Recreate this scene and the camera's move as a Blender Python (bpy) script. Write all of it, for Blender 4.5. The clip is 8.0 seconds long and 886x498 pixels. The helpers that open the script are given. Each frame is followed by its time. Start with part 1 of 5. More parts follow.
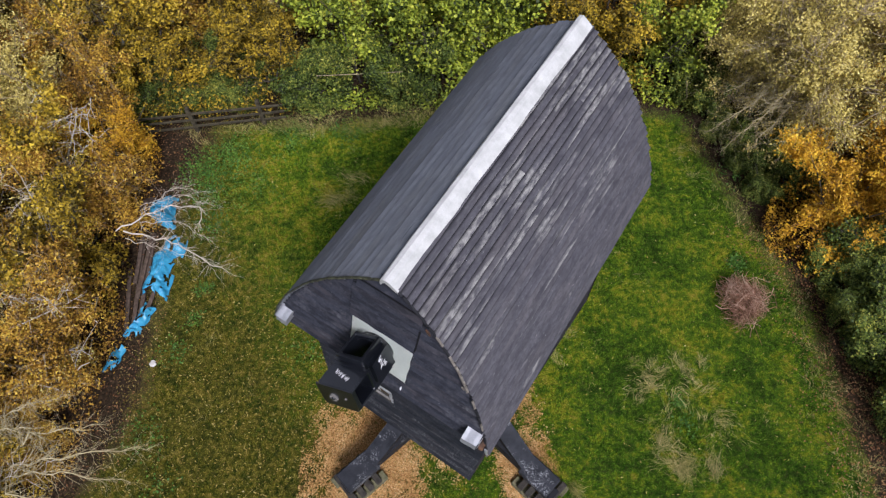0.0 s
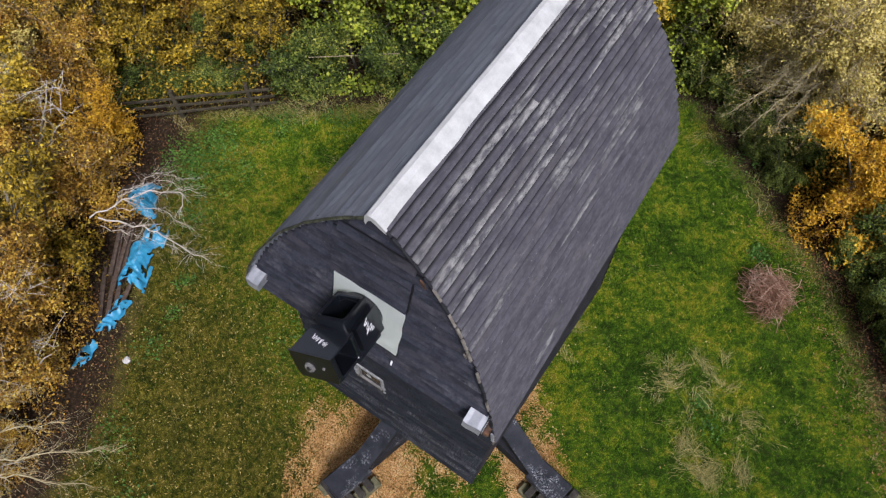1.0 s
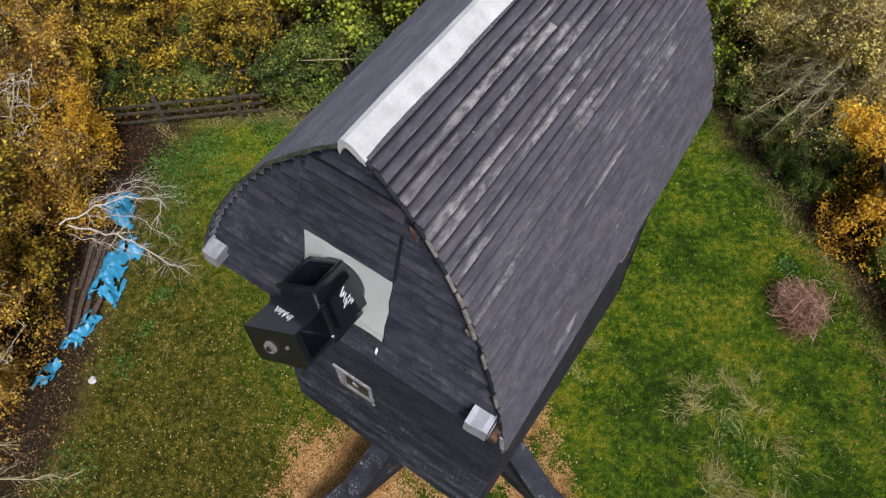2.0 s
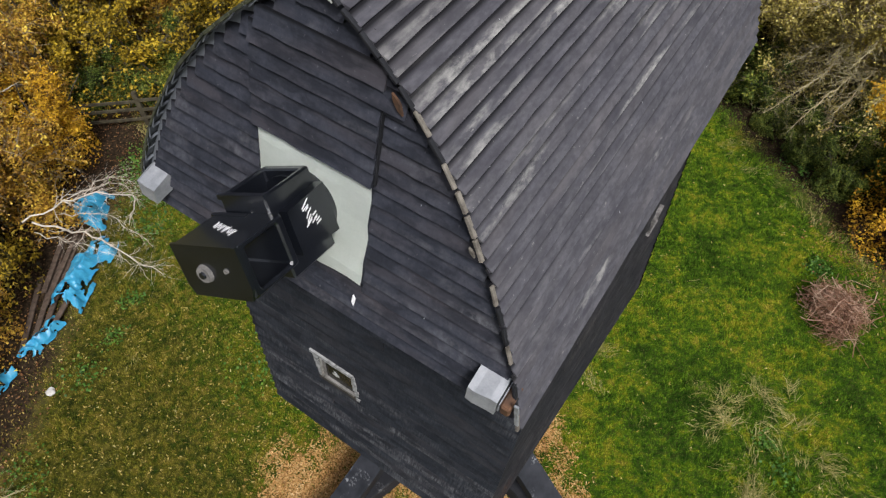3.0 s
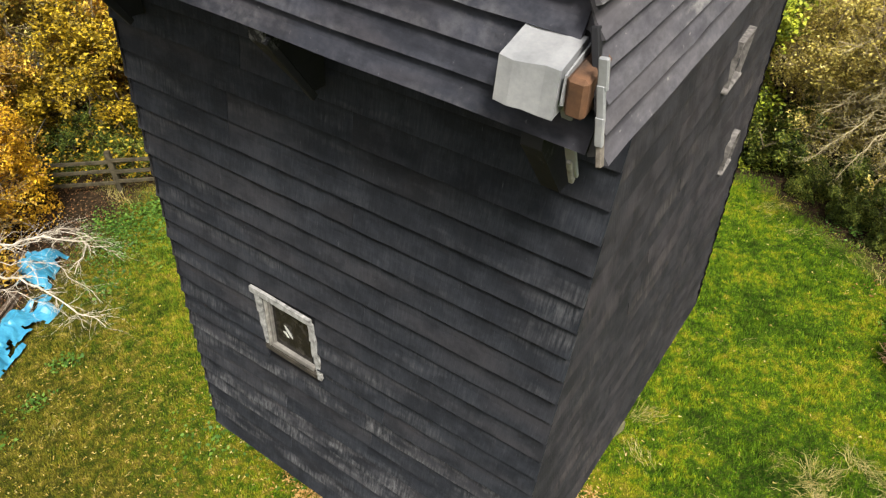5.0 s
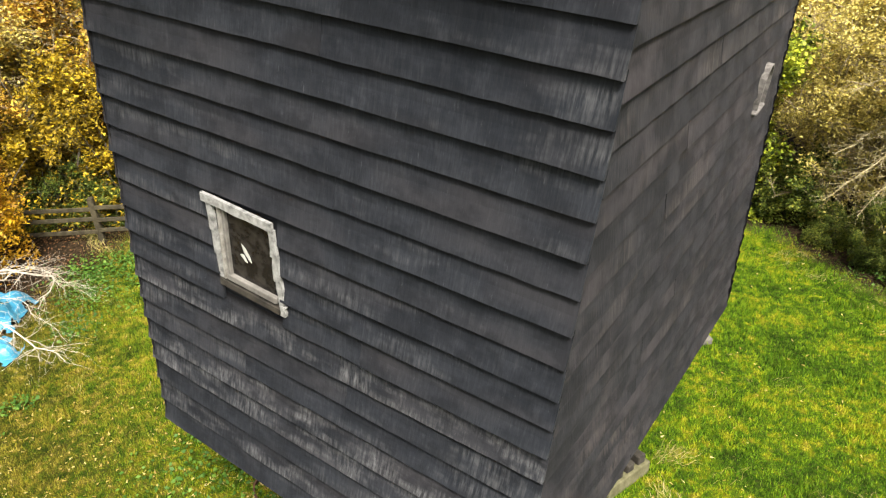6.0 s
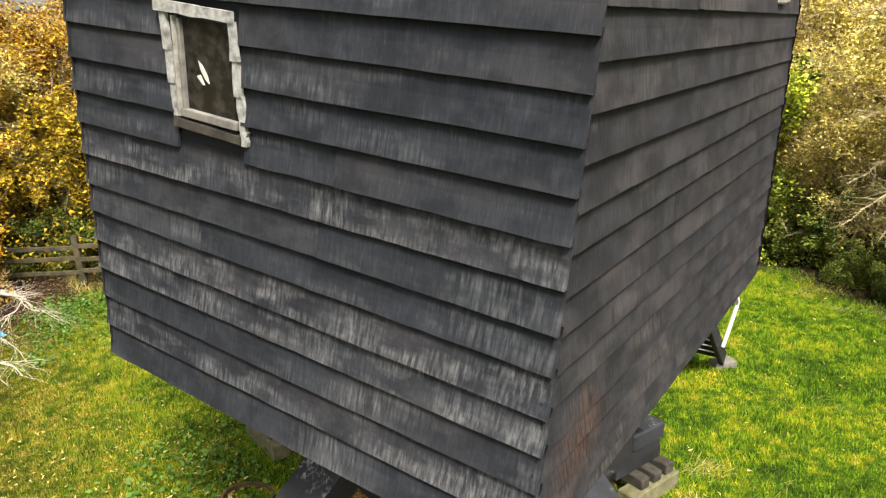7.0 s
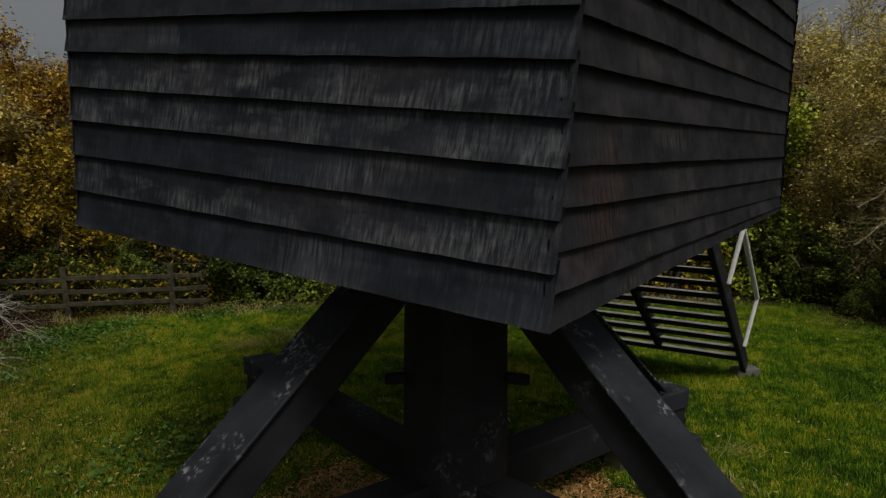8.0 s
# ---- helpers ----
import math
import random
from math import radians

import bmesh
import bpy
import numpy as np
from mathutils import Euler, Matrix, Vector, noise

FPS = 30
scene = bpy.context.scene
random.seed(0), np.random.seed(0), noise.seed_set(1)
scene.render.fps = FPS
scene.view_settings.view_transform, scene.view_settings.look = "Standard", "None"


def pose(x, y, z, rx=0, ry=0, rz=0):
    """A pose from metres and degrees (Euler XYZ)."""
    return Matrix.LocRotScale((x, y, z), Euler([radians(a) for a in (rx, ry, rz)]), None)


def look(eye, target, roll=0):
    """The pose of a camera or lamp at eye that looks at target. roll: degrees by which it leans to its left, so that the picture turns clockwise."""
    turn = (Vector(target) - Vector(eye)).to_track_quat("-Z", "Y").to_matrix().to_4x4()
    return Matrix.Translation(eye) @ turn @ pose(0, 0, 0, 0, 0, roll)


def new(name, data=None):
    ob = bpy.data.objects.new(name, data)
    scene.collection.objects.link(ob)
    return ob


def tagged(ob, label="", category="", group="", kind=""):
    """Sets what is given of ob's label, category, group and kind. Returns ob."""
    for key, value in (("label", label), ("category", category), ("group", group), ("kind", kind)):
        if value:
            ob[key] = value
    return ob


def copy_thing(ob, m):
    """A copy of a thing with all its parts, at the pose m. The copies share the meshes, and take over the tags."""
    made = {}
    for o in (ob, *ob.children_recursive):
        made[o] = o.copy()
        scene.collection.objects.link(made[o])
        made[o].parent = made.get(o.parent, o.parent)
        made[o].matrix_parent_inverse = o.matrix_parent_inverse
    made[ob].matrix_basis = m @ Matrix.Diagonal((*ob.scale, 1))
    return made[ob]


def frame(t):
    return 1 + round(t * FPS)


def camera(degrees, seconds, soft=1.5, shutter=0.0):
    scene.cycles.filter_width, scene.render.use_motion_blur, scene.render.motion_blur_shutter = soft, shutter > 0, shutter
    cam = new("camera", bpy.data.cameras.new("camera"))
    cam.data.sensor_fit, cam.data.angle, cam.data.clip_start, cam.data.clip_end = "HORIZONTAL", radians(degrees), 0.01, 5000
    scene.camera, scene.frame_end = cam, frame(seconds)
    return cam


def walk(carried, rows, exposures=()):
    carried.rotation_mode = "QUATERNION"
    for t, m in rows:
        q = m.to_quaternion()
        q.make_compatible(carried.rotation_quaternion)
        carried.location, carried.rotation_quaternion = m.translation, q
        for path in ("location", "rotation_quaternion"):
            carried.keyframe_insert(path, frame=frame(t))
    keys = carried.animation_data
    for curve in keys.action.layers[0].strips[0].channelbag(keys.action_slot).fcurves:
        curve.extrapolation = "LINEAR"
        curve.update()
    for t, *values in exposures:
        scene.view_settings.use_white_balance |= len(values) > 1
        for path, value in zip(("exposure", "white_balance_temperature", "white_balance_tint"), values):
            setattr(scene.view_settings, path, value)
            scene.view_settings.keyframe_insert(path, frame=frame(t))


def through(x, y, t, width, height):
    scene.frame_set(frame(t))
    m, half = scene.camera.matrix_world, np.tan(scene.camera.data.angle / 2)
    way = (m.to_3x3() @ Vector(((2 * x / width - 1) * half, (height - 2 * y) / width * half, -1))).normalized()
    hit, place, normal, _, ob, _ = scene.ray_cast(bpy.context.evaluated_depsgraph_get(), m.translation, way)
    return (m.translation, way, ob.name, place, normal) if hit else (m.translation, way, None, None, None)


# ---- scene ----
cam = camera(64.9, 8.0, soft=1.3)
METRES, EYE, TILT, LEAN, TURN = 13.2, 16.17, -58.0, 0.0, 0.0
ROWS = [
    (0.0, 0.0, 0.0, 0.0, -0.0, 0.0, 0.0),
    (0.5, 0.0003, 0.0516, -0.0321, 0.0, 0.51, -0.06),
    (1.0, 0.0014, 0.1039, -0.0609, 0.02, 1.77, -0.14),
    (1.5, 0.0026, 0.1574, -0.0882, 0.06, 3.49, -0.18),
    (3.0, 0.0061, 0.3254, -0.168, 0.11, 8.69, -0.23),
    (3.5, 0.0059, 0.3785, -0.2009, 0.11, 10.38, -0.27),
    (4.0, 0.0072, 0.4315, -0.2328, 0.09, 13.48, -0.32),
    (4.5, 0.0049, 0.4852, -0.2639, 0.16, 18.07, -0.39),
    (6.0, 0.0084, 0.6471, -0.3526, 0.11, 31.93, -0.55),
    (6.5, 0.0111, 0.7076, -0.3836, 0.16, 36.6, -0.54),
    (7.0, 0.0115, 0.7634, -0.4154, 0.19, 41.26, -0.55),
    (7.5, 0.0121, 0.8198, -0.4465, 0.17, 45.94, -0.55),
    (8.0, 0.0113, 0.8771, -0.4783, 0.24, 50.51, -0.59),
]

EXPOSURES = [(0.0, 0.19, 5800, 20), (1.5, 0.15, 5900, 20), (3.0, 0.26, 6150, 13), (4.5, 0.78, 6750, 10), (6.0, 1.42, 6950, 10), (7.0, 1.50, 7050, 9), (7.5, 1.52, 7050, 9), (7.6, 1.15, 6800, 7), (7.7, 0.42, 6800, 7), (7.8, -0.15, 6800, 7), (8.0, -1.16, 6500, 9)]
walk(cam, [(t, pose(0, 0, EYE, TILT, LEAN, TURN) @ pose(METRES * x, METRES * y, METRES * z, 90 + pitch, roll, yaw)) for t, x, y, z, yaw, pitch, roll in ROWS], EXPOSURES)

# ---- sky and sun: a bright overcast day ----
world = bpy.data.worlds.new("overcast_sky")
scene.world = world
world.use_nodes = True
wn = world.node_tree
wn.nodes.clear()
sky = wn.nodes.new("ShaderNodeTexSky")
sky.sky_type, sky.sun_disc, sky.sun_elevation, sky.sun_rotation = "NISHITA", False, radians(50), radians(162)
sky.air_density, sky.dust_density, sky.ozone_density = 1.0, 4.0, 1.0
pale = wn.nodes.new("ShaderNodeHueSaturation")
pale.inputs["Saturation"].default_value = 0.25
back = wn.nodes.new("ShaderNodeBackground")
back.inputs["Strength"].default_value = 0.094
wout = wn.nodes.new("ShaderNodeOutputWorld")
wn.links.new(sky.outputs[0], pale.inputs["Color"])
wn.links.new(pale.outputs[0], back.inputs["Color"])
wn.links.new(back.outputs[0], wout.inputs["Surface"])
sun = new("sun", bpy.data.lights.new("sun", "SUN"))
sun.data.energy, sun.data.angle, sun.data.color = 3.25, radians(14), (1.0, 0.96, 0.9)
sun.matrix_world = look((3.2, -10, 12.5), (0, 0, 0))


# ---- materials ----
class Shade:
    """A small builder for node materials."""

    def __init__(self, name, rough=0.8, metal=0.0, spec=0.3):
        self.mat = bpy.data.materials.new(name)
        self.mat.use_nodes = True
        self.nt = self.mat.node_tree
        self.bsdf = self.nt.nodes["Principled BSDF"]
        self.bsdf.inputs["Roughness"].default_value = rough
        self.bsdf.inputs["Metallic"].default_value = metal
        self.bsdf.inputs["Specular IOR Level"].default_value = spec
        self.tex = self.nt.nodes.new("ShaderNodeTexCoord")
        self.obj = self.nt.nodes.new("ShaderNodeObjectInfo")
        self.geo = self.nt.nodes.new("ShaderNodeNewGeometry")

    def link(self, a, b):
        self.nt.links.new(a, b)

    def vec(self, scale=(1, 1, 1), world=False, off=(0, 0, 0)):
        n = self.nt.nodes.new("ShaderNodeMapping")
        n.inputs["Scale"].default_value = scale
        n.inputs["Location"].default_value = off
        self.link(self.geo.outputs["Position"] if world else self.tex.outputs["Object"], n.inputs["Vector"])
        return n.outputs[0]

    def noise(self, vec, scale=1.0, detail=4.0, rough=0.6):
        n = self.nt.nodes.new("ShaderNodeTexNoise")
        n.inputs["Scale"].default_value, n.inputs["Detail"].default_value, n.inputs["Roughness"].default_value = scale, detail, rough
        self.link(vec, n.inputs["Vector"])
        return n.outputs["Fac"]

    def ramp(self, fac, stops):
        n = self.nt.nodes.new("ShaderNodeValToRGB")
        e = n.color_ramp.elements
        while len(e) < len(stops):
            e.new(0.5)
        for el, (p, c) in zip(e, stops):
            el.position = p
            el.color = (*c, 1) if len(c) == 3 else (c[0], c[0], c[0], 1)
        self.link(fac, n.inputs[0])
        return n.outputs[0]

    def mix(self, fac, a, b, mode="MIX"):
        n = self.nt.nodes.new("ShaderNodeMix")
        n.data_type, n.blend_type = "RGBA", mode
        for i, v in ((0, fac), (6, a), (7, b)):
            if isinstance(v, (int, float)):
                n.inputs[i].default_value = v
            elif isinstance(v, tuple):
                n.inputs[i].default_value = (*v, 1)
            else:
                self.link(v, n.inputs[i])
        return n.outputs[2]

    def math(self, op, a, b):
        n = self.nt.nodes.new("ShaderNodeMath")
        n.operation = op
        for i, v in ((0, a), (1, b)):
            if isinstance(v, (int, float)):
                n.inputs[i].default_value = v
            else:
                self.link(v, n.inputs[i])
        return n.outputs[0]

    def bump(self, height, strength=0.3, dist=0.01):
        n = self.nt.nodes.new("ShaderNodeBump")
        n.inputs["Strength"].default_value, n.inputs["Distance"].default_value = strength, dist
        self.link(height, n.inputs["Height"])
        self.link(n.outputs[0], self.bsdf.inputs["Normal"])

    def colour(self, sock):
        self.link(sock, self.bsdf.inputs["Base Color"])
        return self.mat


def board_material(name, dark, light, worn, grain, patch, lo, hi, edge=0.25, rough=0.75, seed=0.0, band=None, wide=0.4, lap=(0.72, 0.84), stripe=0.10, stain=None, mottle=0.6, brown=(0.052, 0.046, 0.050)):
    """Tarred weatherboard in the board's own coordinates (along, across, one slice a board): dark tones, worn grey
    patches broken by streaks, and shade painted under each lap.
    """
    s = Shade(name, rough=rough, spec=0.12)
    uv = s.nt.nodes.new("ShaderNodeSeparateXYZ")
    s.link(s.tex.outputs["UV"], uv.inputs[0])

    def vec(along, across, slice_):
        c = s.nt.nodes.new("ShaderNodeCombineXYZ")
        s.link(s.math("MULTIPLY", uv.outputs[0], along), c.inputs[0])
        s.link(s.math("MULTIPLY", uv.outputs[1], across), c.inputs[1])
        s.link(s.math("ADD", s.math("MULTIPLY", s.obj.outputs["Random"], slice_), seed), c.inputs[2])
        return c.outputs[0]

    streak = s.noise(vec(grain[0], grain[1], 20.0), 1.0, 4, 0.65)
    fine = s.noise(vec(grain[0] * 2.7, grain[1] * 2.0, 33.0), 1.0, 3, 0.6)
    area = s.noise(vec(patch[0], patch[1], patch[2]), 1.0, 3, 0.55)
    drift = s.noise(s.vec((1, 1, 1), off=(seed, 0, 0)), 0.75, 2)
    tone = s.mix(s.ramp(s.noise(vec(3.0, 2.0, 9.0), 1.0, 3), [(0.3, (0,)), (0.7, (1,))]), dark, light)
    tone = s.mix(s.math("MULTIPLY", s.obj.outputs["Random"], 0.65), tone, light)
    # shade put into the colour: each board darkens up towards the lap above
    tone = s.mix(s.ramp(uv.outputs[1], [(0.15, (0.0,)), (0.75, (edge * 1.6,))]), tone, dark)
    tone = s.mix(s.ramp(fine, [(0.35, (0.5,)), (0.6, (0.0,))]), tone, dark)
    tone = s.mix(s.math("MULTIPLY", s.ramp(streak, [(0.48, (0,)), (0.78, (1,))]), stripe), tone, worn)
    blotch = s.noise(vec(4.5, 1.3, 27.0), 1.0, 4, 0.6)
    hue = s.noise(vec(0.9, 0.5, 61.0), 1.0, 2)
    tone = s.mix(s.ramp(hue, [(0.46, (0,)), (0.66, (mottle,))]), tone, brown)
    tone = s.mix(s.ramp(blotch, [(0.40, (mottle,)), (0.56, (0,))]), tone, tuple(0.55 * v for v in dark))
    # edge wear, whose fade up the board also mimics the lap's shade
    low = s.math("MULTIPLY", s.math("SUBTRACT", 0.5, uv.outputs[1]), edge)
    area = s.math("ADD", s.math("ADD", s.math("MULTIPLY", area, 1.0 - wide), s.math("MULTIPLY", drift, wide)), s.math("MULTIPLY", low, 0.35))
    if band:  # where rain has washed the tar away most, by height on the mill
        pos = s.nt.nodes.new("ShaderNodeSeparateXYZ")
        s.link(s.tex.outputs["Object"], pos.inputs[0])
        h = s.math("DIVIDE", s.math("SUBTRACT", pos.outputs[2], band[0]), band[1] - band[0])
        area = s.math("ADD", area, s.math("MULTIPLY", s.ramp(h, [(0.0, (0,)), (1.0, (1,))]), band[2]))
    wear = s.math("MULTIPLY", s.ramp(area, [(lo, (0,)), (hi, (1,))]), s.ramp(streak, [(0.40, (0.05,)), (0.66, (1,))]))
    nick = s.math("MULTIPLY", s.ramp(fine, [(0.68, (0,)), (0.76, (1,))]), 0.45)
    wear = s.math("MAXIMUM", wear, nick)
    s.bump(s.math("ADD", streak, fine), 0.35, 0.006)
    if stain:  # rust that has run down the boards round one spot
        d = s.nt.nodes.new("ShaderNodeVectorMath")
        d.operation = "DISTANCE"
        s.link(s.tex.outputs["Object"], d.inputs[0])
        d.inputs[1].default_value = stain
        spot = s.math("ADD", s.math("SUBTRACT", 0.68, d.outputs["Value"]), s.math("MULTIPLY", s.math("SUBTRACT", drift, 0.5), 0.8))
        tone = s.mix(s.math("MULTIPLY", s.ramp(spot, [(0.30, (0,)), (0.62, (1,))]), s.ramp(fine, [(0.42, (0,)), (0.66, (0.7,))])), tone, (0.13, 0.062, 0.034))
    # painted shade: a near-black band where the next board laps over
    lap_shade = s.ramp(s.math("ADD", uv.outputs[1], s.math("MULTIPLY", s.math("SUBTRACT", area, 0.5), 0.12)), [(lap[0], (0,)), (lap[1], (0.88,))])
    return s.colour(s.mix(lap_shade, s.mix(wear, tone, worn), (0.005, 0.005, 0.006)))


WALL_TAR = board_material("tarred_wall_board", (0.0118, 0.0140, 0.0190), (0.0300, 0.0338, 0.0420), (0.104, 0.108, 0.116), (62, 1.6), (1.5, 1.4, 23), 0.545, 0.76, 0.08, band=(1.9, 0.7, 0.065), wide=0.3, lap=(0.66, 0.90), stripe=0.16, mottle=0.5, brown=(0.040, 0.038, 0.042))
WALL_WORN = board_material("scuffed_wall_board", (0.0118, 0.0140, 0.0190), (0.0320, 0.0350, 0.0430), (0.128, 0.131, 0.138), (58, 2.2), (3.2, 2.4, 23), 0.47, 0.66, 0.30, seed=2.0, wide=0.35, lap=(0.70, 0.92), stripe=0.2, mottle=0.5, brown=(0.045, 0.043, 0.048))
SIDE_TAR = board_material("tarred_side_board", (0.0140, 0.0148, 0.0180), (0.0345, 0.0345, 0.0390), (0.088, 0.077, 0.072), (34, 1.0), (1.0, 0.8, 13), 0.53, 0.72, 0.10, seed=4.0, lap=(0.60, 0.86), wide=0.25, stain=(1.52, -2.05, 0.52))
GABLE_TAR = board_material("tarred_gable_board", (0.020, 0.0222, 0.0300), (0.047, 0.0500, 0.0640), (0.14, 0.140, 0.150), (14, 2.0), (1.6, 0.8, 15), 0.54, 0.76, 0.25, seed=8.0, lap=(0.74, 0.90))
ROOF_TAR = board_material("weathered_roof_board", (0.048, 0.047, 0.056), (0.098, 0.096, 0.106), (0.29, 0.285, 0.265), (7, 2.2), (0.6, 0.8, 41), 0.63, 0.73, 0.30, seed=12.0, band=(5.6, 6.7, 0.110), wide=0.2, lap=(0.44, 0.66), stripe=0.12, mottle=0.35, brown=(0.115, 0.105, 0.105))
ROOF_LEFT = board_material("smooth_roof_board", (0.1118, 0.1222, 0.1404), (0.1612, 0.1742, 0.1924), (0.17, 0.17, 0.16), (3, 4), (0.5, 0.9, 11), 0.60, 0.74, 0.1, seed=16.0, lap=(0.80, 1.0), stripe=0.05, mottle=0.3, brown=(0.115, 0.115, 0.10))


def timber_material(name, dark, light, worn, lo, hi):
    """Tarred timber and felt: mottled black with scuffed pale marks."""
    s = Shade(name, rough=0.7, spec=0.2)
    n = s.noise(s.vec(), 3.5, 4)
    f = s.noise(s.vec(), 28, 4, 0.7)
    c = s.mix(s.ramp(n, [(0.3, (0,)), (0.7, (1,))]), dark, light)
    m = s.math("MULTIPLY", s.ramp(s.noise(s.vec(), 2.3, 3), [(lo, (0,)), (hi, (1,))]), s.ramp(f, [(0.5, (0,)), (0.62, (1,))]))
    s.bump(f, 0.3, 0.006)
    return s.colour(s.mix(m, c, worn))


def plain(name, a, b, rough=0.7, scale=6.0, metal=0.0, spec=0.3, bump=0.2, fine=60.0):
    s = Shade(name, rough, metal, spec)
    n = s.noise(s.vec(), scale, 5)
    f = s.noise(s.vec(), fine, 3)
    c = s.mix(s.ramp(n, [(0.3, (0,)), (0.7, (1,))]), a, b)
    c = s.mix(s.math("MULTIPLY", f, 0.35), c, a, "MULTIPLY")
    s.bump(f, bump, 0.005)
    return s.colour(c)


BLACK_TIMBER = timber_material("tarred_timber", (0.010, 0.0105, 0.0125), (0.022, 0.0225, 0.026), (0.15, 0.15, 0.15), 0.60, 0.72)
FELT = timber_material("felt_covering", (0.014, 0.0155, 0.019), (0.034, 0.036, 0.043), (0.30, 0.31, 0.32), 0.505, 0.62)
IRON = plain("black_painted_iron", (0.003, 0.0038, 0.0058), (0.009, 0.0108, 0.0155), 0.3, 4, 0.0, 0.6, 0.15)
iron = IRON.node_tree.nodes["Principled BSDF"]
iron.inputs["Coat Weight"].default_value, iron.inputs["Coat Roughness"].default_value = 0.7, 0.08
WHITE_RIDGE = plain("white_ridge_metal", (0.42, 0.425, 0.405), (0.62, 0.625, 0.60), 0.55, 5)
SHEET = plain("pale_painted_sheet", (0.76, 0.81, 0.75), (0.86, 0.89, 0.84), 0.45, 3)
GALV = plain("galvanised_flashing", (0.27, 0.285, 0.30), (0.42, 0.43, 0.45), 0.45, 7, 0.3)
PALE_WOOD = plain("weathered_pale_wood", (0.17, 0.16, 0.14), (0.46, 0.45, 0.42), 0.85, 16)
VERGE_WOOD = plain("split_brown_grey_wood", (0.09, 0.078, 0.065), (0.27, 0.245, 0.205), 0.9, 14)
FRAME_GREY = plain("weathered_grey_frame", (0.14, 0.142, 0.14), (0.46, 0.465, 0.455), 0.9, 22, 0.0, 0.2, 0.4)
WEATHERED = plain("dull_grey_wood", (0.07, 0.066, 0.063), (0.24, 0.225, 0.215), 0.9, 22, 0.0, 0.2, 0.4)
RUST_WOOD = plain("bare_brown_wood", (0.05, 0.032, 0.022), (0.17, 0.085, 0.045), 0.8, 10)
WHITE_PAINT = plain("white_painted_rail", (0.66, 0.65, 0.62), (0.8, 0.8, 0.78), 0.55, 6)
CHALK = plain("white_chalk_marks", (0.7, 0.7, 0.7), (0.85, 0.85, 0.85), 0.8, 8)
CONCRETE = plain("grey_concrete", (0.12, 0.11, 0.095), (0.22, 0.21, 0.19), 0.9, 8)
OLD_GREY = plain("weathered_grey_wood", (0.10, 0.095, 0.09), (0.24, 0.23, 0.21), 0.9, 10)
TREAD = plain("grey_worn_tread", (0.26, 0.25, 0.21), (0.44, 0.43, 0.38), 0.9, 9)
MOSSY = plain("mossy_bearer", (0.08, 0.08, 0.035), (0.20, 0.185, 0.11), 0.95, 9)
MOSSY_EDGE = plain("mossy_dark_verge", (0.015, 0.017, 0.012), (0.085, 0.09, 0.05), 0.95, 12)
BLOCK = plain("dark_packing_timber", (0.02, 0.018, 0.015), (0.07, 0.062, 0.05), 0.9, 12)
FENCE_WOOD = plain("green_grey_fence_timber", (0.026, 0.022, 0.013), (0.10, 0.085, 0.05), 0.9, 7)
OLD_PLANK = plain("old_brown_plank", (0.05, 0.035, 0.025), (0.16, 0.115, 0.085), 0.9, 9)
TARP = plain("blue_plastic_tarpaulin", (0.025, 0.24, 0.42), (0.08, 0.40, 0.58), 0.35, 5, 0.0, 0.5, 0.3)
BARK = plain("grey_brown_bark", (0.07, 0.06, 0.045), (0.16, 0.14, 0.11), 0.95, 9)
STRAW_BARK = plain("straw_coloured_twigs", (0.34, 0.29, 0.15), (0.62, 0.54, 0.33), 0.9, 8)
TAN_BARK = plain("tan_twig_bark", (0.24, 0.19, 0.11), (0.48, 0.40, 0.26), 0.9, 8)
PALE_BARK = plain("pale_bare_twig_bark", (0.46, 0.41, 0.33), (0.72, 0.66, 0.56), 0.9, 8)
STONE = plain("pale_stone", (0.5, 0.48, 0.44), (0.66, 0.64, 0.6), 0.9, 9)
HOLE_SHADE = plain("painted_hole_shade", (0.01, 0.01, 0.01), (0.016, 0.016, 0.016), 0.9, 5)
GLASS_S = Shade("old_window_glass", 0.25, 0.0, 0.2)
GLASS = GLASS_S.colour(GLASS_S.ramp(GLASS_S.noise(GLASS_S.vec(), 14, 3), [(0.45, (0.012, 0.011, 0.010)), (0.68, (0.035, 0.032, 0.029))]))


def leaf_material(name, stops, rough=0.55):
    """Leaves: one tone a leaf, with a slow drift from clump to clump, partly see-through to light."""
    s = Shade(name, rough, 0, 0.25)
    drift = s.noise(s.vec((1, 1, 1), world=True), 0.9, 2)
    f = s.math("ADD", s.math("MULTIPLY", s.geo.outputs["Random Per Island"], 0.55), s.math("MULTIPLY", drift, 0.75))
    f = s.math("SUBTRACT", f, 0.13)
    c = s.ramp(f, stops)
    s.colour(c)
    tr = s.nt.nodes.new("ShaderNodeBsdfTranslucent")
    mx = s.nt.nodes.new("ShaderNodeMixShader")
    mx.inputs[0].default_value = 0.24
    s.link(c, tr.inputs["Color"])
    s.link(s.bsdf.outputs[0], mx.inputs[1])
    s.link(tr.outputs[0], mx.inputs[2])
    s.link(mx.outputs[0], s.nt.nodes["Material Output"].inputs["Surface"])
    return s.mat


